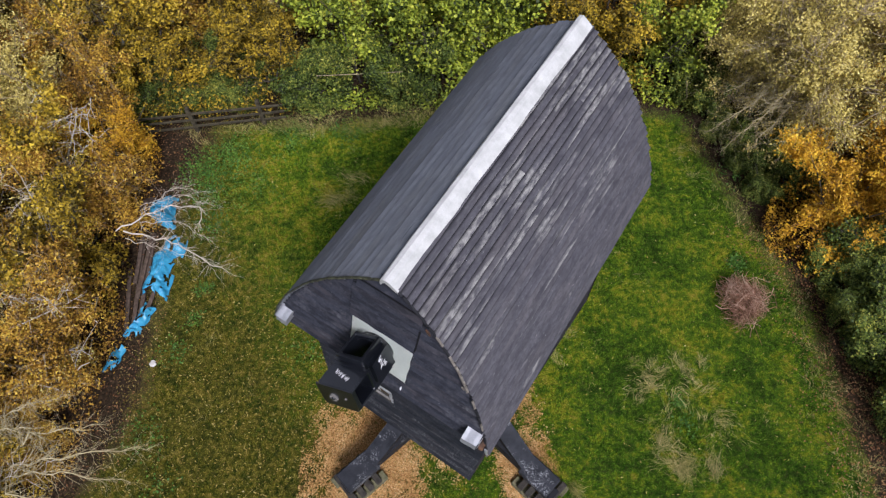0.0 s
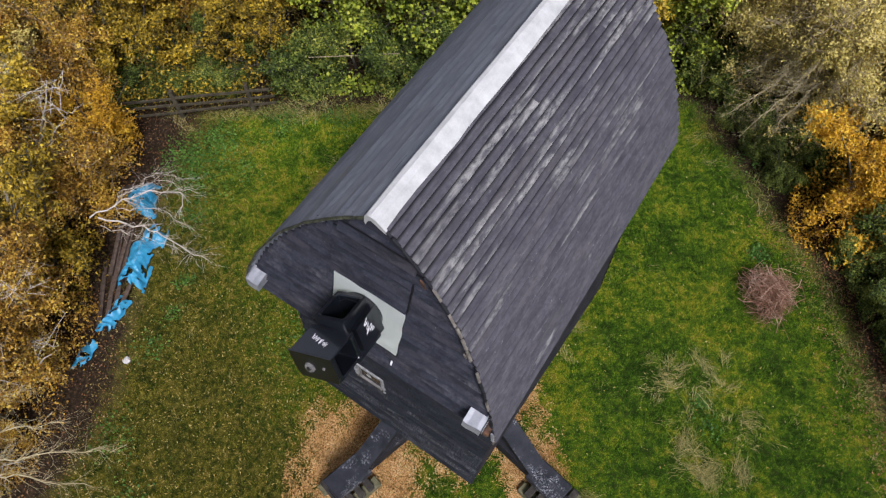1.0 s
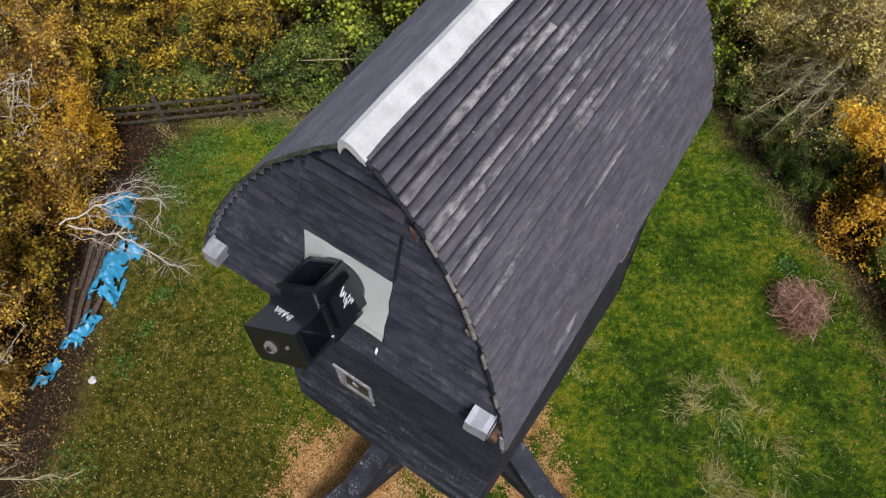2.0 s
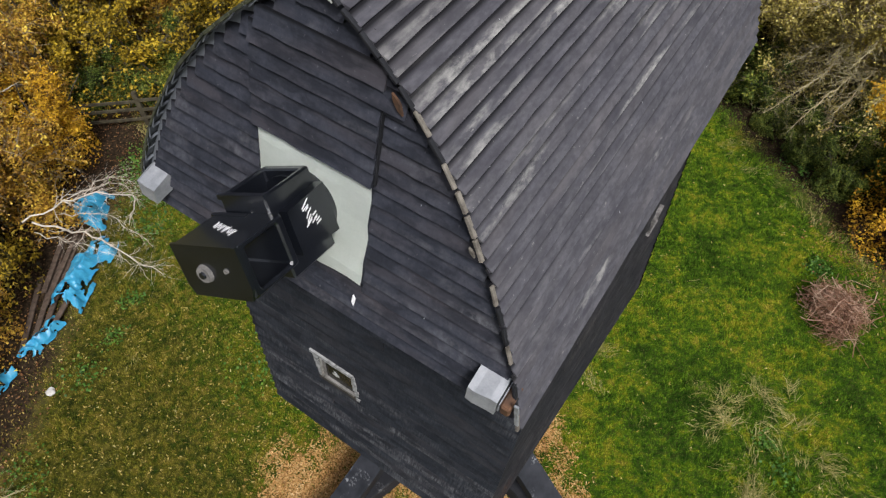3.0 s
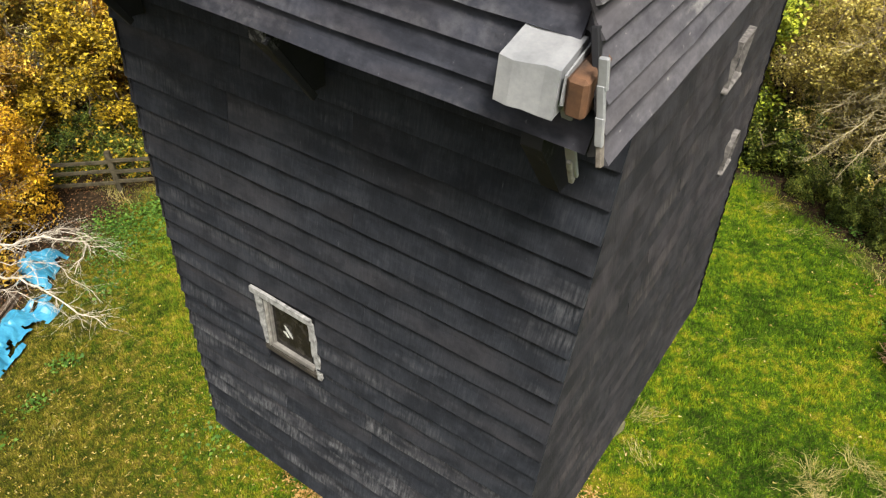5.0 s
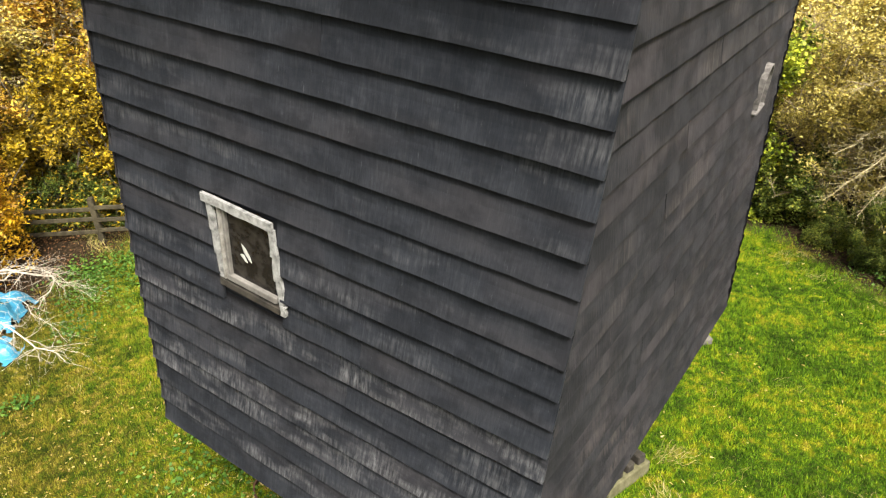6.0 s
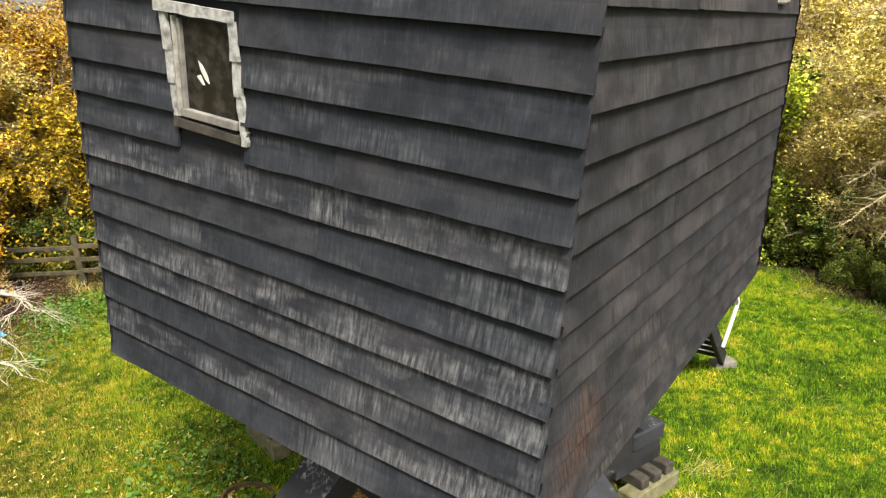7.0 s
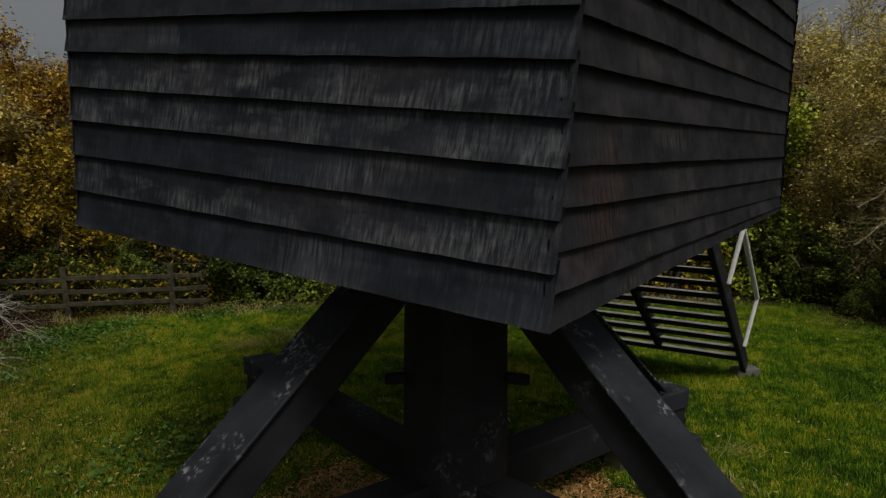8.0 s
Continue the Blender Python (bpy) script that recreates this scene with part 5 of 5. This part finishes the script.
def combed(places):
    """Tufts of long dead grass: blades from one foot that lie over, most of them the same way, with a bend half along."""
    V = []
    for cx, cy, r, n, length in places:
        head = rng.uniform(0, 2 * np.pi)
        q = rng.normal(size=(n, 2)) * r * np.array([1.0, 0.6])
        x, y = cx + q[:, 0] * np.cos(head) - q[:, 1] * np.sin(head), cy + q[:, 0] * np.sin(head) + q[:, 1] * np.cos(head)
        a = head + rng.normal(size=n) * 0.5
        L = length * rng.uniform(0.35, 1.1, n)
        w = rng.uniform(0.0016, 0.0036, n)
        z = ground_z(x, y)
        d, e = np.stack([np.cos(a), np.sin(a)], 1), np.stack([-np.sin(a), np.cos(a)], 1)
        b = a + rng.normal(size=n) * 0.45
        d2 = np.stack([np.cos(b), np.sin(b)], 1)
        foot, knee = np.stack([x, y], 1), np.stack([x, y], 1) + d * (L * 0.45)[:, None]
        tip = knee + d2 * (L * 0.55)[:, None]
        rise = L * rng.uniform(0.15, 0.45, n)
        row = [np.column_stack([foot - e * w[:, None], z]), np.column_stack([foot + e * w[:, None], z]), np.column_stack([knee + e * w[:, None], z + rise]), np.column_stack([knee - e * w[:, None], z + rise]), np.column_stack([tip, z + rise * rng.uniform(0.3, 1.1, n)])]
        V.append(np.stack(row, 1).reshape(-1, 3))
    V = np.concatenate(V)
    n = len(V) // 5
    k = np.arange(n)[:, None] * 5
    return V, np.concatenate([k + np.array([[0, 1, 2]]), k + np.array([[0, 2, 3]]), k + np.array([[3, 2, 4]])])


places = []
for cx, cy, r, count, n, length in ((5.15, 6.45, 0.24, 7, 42, 0.32), (5.9, 6.45, 0.24, 6, 40, 0.34), (4.75, 6.0, 0.14, 3, 30, 0.24), (6.25, 5.75, 0.24, 5, 34, 0.36), (5.5, 5.7, 0.2, 3, 26, 0.25), (5.1, 4.9, 0.25, 5, 32, 0.25), (5.35, 4.45, 0.18, 6, 52, 0.36), (5.85, 4.2, 0.20, 8, 60, 0.42), (6.15, 5.0, 0.3, 3, 26, 0.28), (6.9, 5.0, 0.4, 4, 22, 0.25)):
    for _ in range(count):
        places.append((cx + rng.normal() * r * 1.2, cy + rng.normal() * r * 1.2, rng.uniform(0.07, 0.15), int(n * 0.85), length * 1.1))
places += [(-3.0, 11.8, 0.20, 160, 0.55), (-2.5, 12.6, 0.22, 90, 0.45), (2.9, 3.75, 0.10, 110, 0.35), (3.0, 7.6, 0.14, 90, 0.3), (2.85, 6.9, 0.15, 60, 0.2), (-2.75, 12.1, 0.2, 90, 0.5)]
for k in range(80):
    t = k / 79
    places.append((-8.0 + 14.0 * t, 14.65 + 0.4 * t + rng.normal() * 0.22, 0.2, int(rng.integers(15, 60)), rng.uniform(0.25, 0.55)))
for k in range(70):
    cy = rng.uniform(3.0, 14.0)
    places.append((float(np.interp(cy, *zip(*EDGE_R))) - 0.35 + rng.normal() * 0.3, cy, 0.16, int(rng.integers(10, 35)), rng.uniform(0.15, 0.35)))
for k in range(60):
    places.append((rng.uniform(-7, 8), rng.uniform(2.5, 14), 0.14, int(rng.integers(10, 30)), rng.uniform(0.10, 0.2)))
V, F = combed(places)
dry = part("dry_grass", fast_mesh("dry_grass", V, F), DRY_GRASS)
tagged(dry, "tufts of long dry straw-coloured grass", "dry grass", kind="stuff")


def litter(n, xs, ys, size, mat_, name, label, cat, mask=None, lift=0.03):
    x, y = rng.uniform(*xs, n), rng.uniform(*ys, n)
    if mask is not None:
        k = mask(x, y)
        x, y = x[k], y[k]
    P = np.stack([x, y, ground_z(x, y) + lift * rng.uniform(0.5, 1.4, len(x))], 1)
    V, F = leaves(P, rng, size, 0.45, 0.9, 1.9 if size < 0.03 else 1.3, size < 0.03)
    ob = part(name, fast_mesh(name, V, F), mat_)
    return tagged(ob, label, cat, kind="stuff")


litter(16000, (-8.2, 9.4), (1.5, 15.4), 0.025, FALLEN, "fallen_leaves", "small fallen yellow leaves scattered over the lawn", "fallen leaves", lambda x, y: rng.uniform(0, 1, len(x)) < np.where((x < 0) & (y < 9), 0.95, 0.10), 0.06)
litter(15000, (7.6, 13), (0, 11), 0.034, RUST_LEAF, "hedge_litter", "rust-brown fallen leaves under the hedge", "fallen leaves", lambda x, y: hedge_depth(x, y) > -0.55 + 0.5 * rng.normal(size=len(x)), 0.05)
litter(9000, (-13, -7.2), (0, 16), 0.034, RUST_LEAF, "hedge_litter", "rust-brown fallen leaves under the hedge", "fallen leaves", lambda x, y: hedge_depth(x, y) > -0.25 + 0.35 * rng.normal(size=len(x)), 0.05)
litter(190000, (-3.3, 2.9), (2.6, 7.8), 0.022, CHIP, "wood_chips", "orange-brown wood chip mulch round the trestle", "wood chips", lambda x, y: in_chips(x, y, 0.22), 0.03)


def weed_patch(name, cx, cy, r, n, size, h, label):
    q = rng.normal(size=(n, 2)) * r * 0.5
    x, y = cx + q[:, 0], cy + q[:, 1]
    P = np.stack([x, y, ground_z(x, y) + h * rng.uniform(0.2, 1, n)], 1)
    V, F = leaves(P, rng, size, 0.6, 0.6)
    ob = part(name, fast_mesh(name, V, F), WEED)
    return tagged(ob, label, "weeds", kind="stuff")


for cx, cy, r, n in ((7.9, 9.65, 0.26, 200), (5.65, 5.75, 0.22, 90), (5.75, 5.2, 0.3, 70), (-6.5, 9.1, 0.25, 110), (-6.6, 8.2, 0.28, 110), (-6.9, 7.3, 0.45, 140), (-7.2, 13.0, 0.7, 900), (-6.4, 13.6, 0.8, 800), (-6.9, 12.2, 0.6, 420), (-5.7, 12.6, 0.9, 420), (-4.6, 14.2, 0.7, 420), (-3.0, 14.4, 0.6, 300), (-6.6, 11.2, 0.6, 260), (-2.5, 7.6, 0.6, 150), (-2.2, 7.0, 0.7, 120), (-3.0, 7.9, 0.7, 220), (-3.4, 7.2, 0.6, 120), (-1.2, 6.7, 0.6, 60), (-7.2, 5.2, 0.6, 180), (-6.6, 3.9, 0.6, 90), (8.6, 12.8, 0.7, 260)):
    weed_patch("weeds", cx, cy, r, n, 0.042, 0.10, "patch of low broad-leaved green weeds")

# ---- tarpaulins and timber by the hedge ----
def tarpaulin(cx, cy, w, l, rz, h, seed, label):
    r = np.random.default_rng(seed)
    nu, nv = 26, 44
    V, F, keep = [], [], {}
    for j in range(nv):
        for i in range(nu):
            u, v = i / (nu - 1) * 2 - 1, j / (nv - 1) * 2 - 1
            rough = 1 + 0.45 * noise.noise(Vector((u * 1.5 + seed, v * 2.0, 0.5)))
            x, y = u * w / 2 * rough, v * l / 2 * rough
            z = h * (1 - abs(u) ** 2.5) * (1 - 0.5 * abs(v) ** 4) + 0.20 * (0.5 - abs(noise.noise(Vector((x * 2.6, y * 2.6, seed))))) - 0.06 + 0.10 * (0.4 - abs(noise.noise(Vector((x * 6.5, y * 6.5, seed + 3)))))
            V.append((x, y, max(z, 0.04) + 0.03))
    for j in range(nv - 1):
        for i in range(nu - 1):
            u, v = i / (nu - 1) * 2 - 1, j / (nv - 1) * 2 - 1
            if noise.noise(Vector((u * 2.1, v * 2.6, seed * 1.7))) > 0.28 or (max(abs(u), abs(v)) > 0.8 and noise.noise(Vector((u * 3, v * 4, seed + 0.5))) > 0.05):
                continue
            a = j * nu + i
            F.append((a, a + 1, a + nu + 1, a + nu))
    ob = part("tarpaulin", mesh_of("tarpaulin", V, F), TARP, None, "", pose(cx, cy, ground_height(cx, cy), 0, 0, rz))
    sol = ob.modifiers.new("thickness", "SOLIDIFY")
    sol.thickness = 0.006
    return tagged(ob, label, "tarpaulin", "blue tarpaulins by the hedge")


tarpaulin(-8.05, 11.4, 0.75, 1.0, 10, 0.45, 3, "crumpled bright blue plastic tarpaulin over a heap")
tarpaulin(-7.72, 9.62, 0.72, 1.75, -8, 0.35, 7, "torn bright blue tarpaulin over old timber")
tarpaulin(-7.98, 8.12, 0.4, 0.9, -18, 0.2, 12, "strip of torn blue tarpaulin on the soil")
tarpaulin(-8.4, 7.05, 0.3, 0.7, -15, 0.2, 15, "scrap of blue tarpaulin under the shrubs")
for k, (px, py, rz, L, z) in enumerate(((-8.12, 9.6, 4, 2.6, 0.08), (-8.32, 9.4, 7, 2.9, 0.06), (-8.2, 9.8, 1, 2.1, 0.15), (-7.78, 9.1, -6, 1.4, 0.16), (-8.48, 8.8, 10, 1.9, 0.05), (-8.42, 10.0, 5, 1.6, 0.12))):
    ob = part("timber_plank", beam_bm((0, -L / 2, 0), (0, L / 2, 0), 0.11, 0.05), OLD_PLANK, None, "", pose(px, py, z + ground_height(px, py), 0, 0, rz))
    tagged(ob, "old grey-brown plank lying beside the tarpaulin", "plank", "planks by the hedge")


def rubble(name, cx, cy, cz, r, mat_, label, cat, seed):
    bm = bmesh.new()
    bmesh.ops.create_icosphere(bm, subdivisions=3, radius=r)
    for v in bm.verts:
        v.co *= 1 + 0.35 * noise.noise(v.co * 2.2 / r * 0.6 + Vector((seed, 0, 0)))
        v.co.z *= 0.7
    ob = part(name, bm, mat_, None, "", pose(cx, cy, cz))
    return tagged(ob, label, cat)


rubble("stone", -7.42, 6.95, ground_height(-7.42, 6.95) + 0.03, 0.085, STONE, "small pale stone on the lawn edge", "stone", 2)
rubble("earth_mound", -8.42, 11.6, ground_height(-8.42, 11.6) + 0.12, 0.40, OLD_PLANK, "brown heap of earth under the tarpaulin", "heap", 5)


def drooping_branch(guide, seed, label, thick=0.026, fray=3, bark=PALE_BARK):
    """A bare branch that bends along a few guide points and frays into side twigs."""
    r = np.random.default_rng(seed)
    G = np.array(guide, float)
    G[:, 2] += np.where(G[:, 0] < 0, -0.35, 0.0)
    G[:, 0] += np.where(G[:, 0] < 0, -0.18, 0.0)
    t = np.linspace(0, len(G) - 1, 16)
    P = np.stack([np.interp(t, np.arange(len(G)), G[:, k]) for k in range(3)], 1)
    P[1:] += r.normal(size=(15, 3)) * 0.03
    segs = []
    for k in range(15):
        ra_, rb_ = thick * (1 - k / 19), thick * (1 - (k + 1) / 19)
        segs.append((P[k], P[k + 1], ra_, rb_))
        if k < 3:
            continue
        for _ in range(fray):
            d = (P[k + 1] - P[k]) / np.linalg.norm(P[k + 1] - P[k]) + r.normal(size=3) * np.array([0.7, 0.7, 0.35])
            d /= np.linalg.norm(d)
            q, L, w = P[k], r.uniform(0.25, 0.7), rb_ * 0.5
            for _s in range(4):
                n = q + d * L / 4
                n[2] = max(n[2], ground_height(n[0], n[1]) + 0.04)
                segs.append((q, n, w, w * 0.75))
                if r.uniform() < 0.7:
                    e = d + r.normal(size=3) * 0.6
                    f = n + e / np.linalg.norm(e) * L * r.uniform(0.2, 0.45)
                    f[2] = max(f[2], ground_height(f[0], f[1]) + 0.03)
                    segs.append((n, f, w * 0.6, w * 0.3))
                q, w, d = n, w * 0.75, d + r.normal(size=3) * 0.25
                d /= np.linalg.norm(d)
    V, F = tubes(segs, 4)
    ob = part("fallen_branch", fast_mesh("fallen_branch", V, F), bark)
    return tagged(ob, label, "branch", "fallen branches")


drooping_branch([(-8.5, 10.2, 1.1), (-7.75, 10.55, 1.3), (-7.2, 10.85, 1.35), (-6.35, 10.95, 1.2), (-6.35, 10.3, 0.95)], 4, "pale bare branch arching over the tarpaulin")
for k, (start, knee, tip) in enumerate((((-8.3, 10.9, 0.9), (-7.0, 11.4, 1.1), (-6.0, 11.3, 0.5)), ((-8.2, 10.6, 0.9), (-6.9, 10.6, 0.95), (-5.9, 10.1, 0.4)), ((-8.3, 10.1, 0.9), (-7.0, 9.7, 0.9), (-6.0, 9.6, 0.35)), ((-8.2, 11.2, 0.8), (-7.2, 11.8, 0.9), (-6.5, 12.0, 0.3)))):
    drooping_branch([start, knee, tip], 70 + k, "thin pale dead twigs hanging over the tarpaulin", 0.010)
drooping_branch([(-8.3, 10.2, 1.1), (-7.4, 10.0, 1.05), (-6.7, 9.8, 0.95), (-5.9, 9.35, 0.85), (-5.4, 9.15, 0.75)], 9, "pale bare branch arching over the tarpaulin")
for k, (start, knee, tip) in enumerate((((9.9, 13.9, 2.3), (8.8, 13.6, 2.4), (7.2, 12.9, 1.5)), ((9.8, 13.7, 2.2), (8.9, 13.2, 2.3), (7.6, 12.4, 1.4)), ((9.9, 13.5, 2.4), (9.2, 13.0, 2.5), (8.2, 12.2, 1.7)), ((10.0, 14.2, 2.6), (9.0, 14.2, 2.8), (7.8, 13.9, 2.1)), ((10.1, 13.4, 2.6), (9.6, 12.8, 2.8), (8.9, 12.0, 2.2)), ((10.0, 13.8, 2.8), (9.2, 13.7, 3.2), (8.3, 13.2, 2.7)), ((10.4, 14.4, 3.0), (9.4, 13.4, 3.6), (8.4, 12.5, 2.9)), ((10.6, 14.0, 3.2), (9.9, 13.0, 3.9), (9.2, 12.1, 3.4)), ((10.2, 14.8, 3.2), (9.1, 14.6, 3.8), (8.0, 14.2, 3.2)))):
    drooping_branch([start, knee, tip], 30 + k, "tan bare branch fanning out over the lawn edge", 0.026, 5, STRAW_BARK)
for k, (start, knee, tip) in enumerate((((-9.4, 3.9, 1.2), (-7.8, 4.0, 2.1), (-5.9, 4.3, 1.6)), ((-9.4, 3.7, 1.2), (-8.0, 3.7, 2.0), (-6.3, 3.6, 1.5)), ((-9.3, 4.1, 1.3), (-8.3, 4.4, 2.3), (-6.9, 4.7, 2.0)), ((-9.5, 4.2, 1.3), (-8.9, 4.8, 2.4), (-7.9, 5.2, 2.3)), ((-9.3, 3.6, 1.2), (-8.5, 3.2, 2.1), (-7.2, 3.0, 1.8)), ((-9.4, 4.0, 1.5), (-8.9, 4.3, 2.8), (-7.8, 4.3, 2.9)))):
    drooping_branch([start, knee, tip], 50 + k, "tan bare branch fraying out of a leafless shrub", 0.022, 5, STRAW_BARK)

# brush pile of cut twigs
segs = []
for k in range(760):
    thick = k % 4 == 0
    a, r = rng.uniform(0, 2 * np.pi), 0.46 * np.sqrt(rng.uniform(0, 1))
    r *= 1 + 0.22 * np.sin(3 * a + 1) + 0.12 * np.sin(5 * a)
    c = np.array([r * np.cos(a), 1.2 * r * np.sin(a), 0.04 + 0.50 * (1 - (r / 0.70) ** 2) * (rng.uniform(0.7, 1.15) if thick else rng.uniform(0.1, 1.0))])
    d = rng.normal(size=3) * np.array([1, 1, 0.3])
    d /= np.linalg.norm(d)
    bend = rng.normal(size=3) * 0.4
    L, w = (rng.uniform(0.35, 0.95), rng.uniform(0.007, 0.012)) if thick else (rng.uniform(0.25, 0.7), rng.uniform(0.003, 0.006))
    p = c - d * L / 2
    for q in range(3):
        n = p + (d + bend * (q - 1)) * L / 3
        p[2], n[2] = max(p[2], 0.01), max(n[2], 0.01)
        segs.append((p.copy(), n.copy(), w * (1 - q * 0.2), w * (0.8 - q * 0.2)))
        p = n
segs.append((np.array([0.2, -0.6, 0.05]), np.array([0.28, -1.15, 0.02]), 0.008, 0.004))
V, F = tubes(segs, 3)
pile = part("brushwood", fast_mesh("brushwood", V, F), TWIG, None, "", pose(7.75, 8.40, ground_height(7.75, 8.4)))
tagged(pile, "heap of cut reddish-brown twigs on the lawn", "brush pile")

# pale pole lying in the hedge
pole = part("pole", fast_mesh("pole", *tubes([((-3.75, 15.25, 1.42), (-2.4, 15.3, 1.45), 0.013, 0.012), ((-2.4, 15.3, 1.45), (-1.2, 15.4, 1.44), 0.012, 0.009)], 6)), TAN_BARK)
tagged(pole, "thin pale pole caught across the hedge", "pole")

# rusty hoop lying in the weeds
bm = bmesh.new()
rings = []
for i in range(36):
    t = 2 * math.pi * i / 36
    rr = 0.27 + 0.01 * math.sin(3 * t)
    rings.append([bm.verts.new(((rr + dr) * math.cos(t), (rr + dr) * math.sin(t), 0.03 + dz + 0.02 * math.sin(t))) for dr, dz in ((-0.012, -0.03), (0.012, -0.03), (0.012, 0.03), (-0.012, 0.03))])
for p, q in zip(rings, rings[1:] + rings[:1]):
    for k in range(4):
        bm.faces.new((p[k], q[k], q[(k + 1) % 4], p[(k + 1) % 4]))
hoop = part("hoop", bm, RUST_WOOD, None, "", pose(-2.0, 7.02, ground_height(-2.0, 7.02)))
tagged(hoop, "rusty brown hoop lying in the weeds", "hoop")
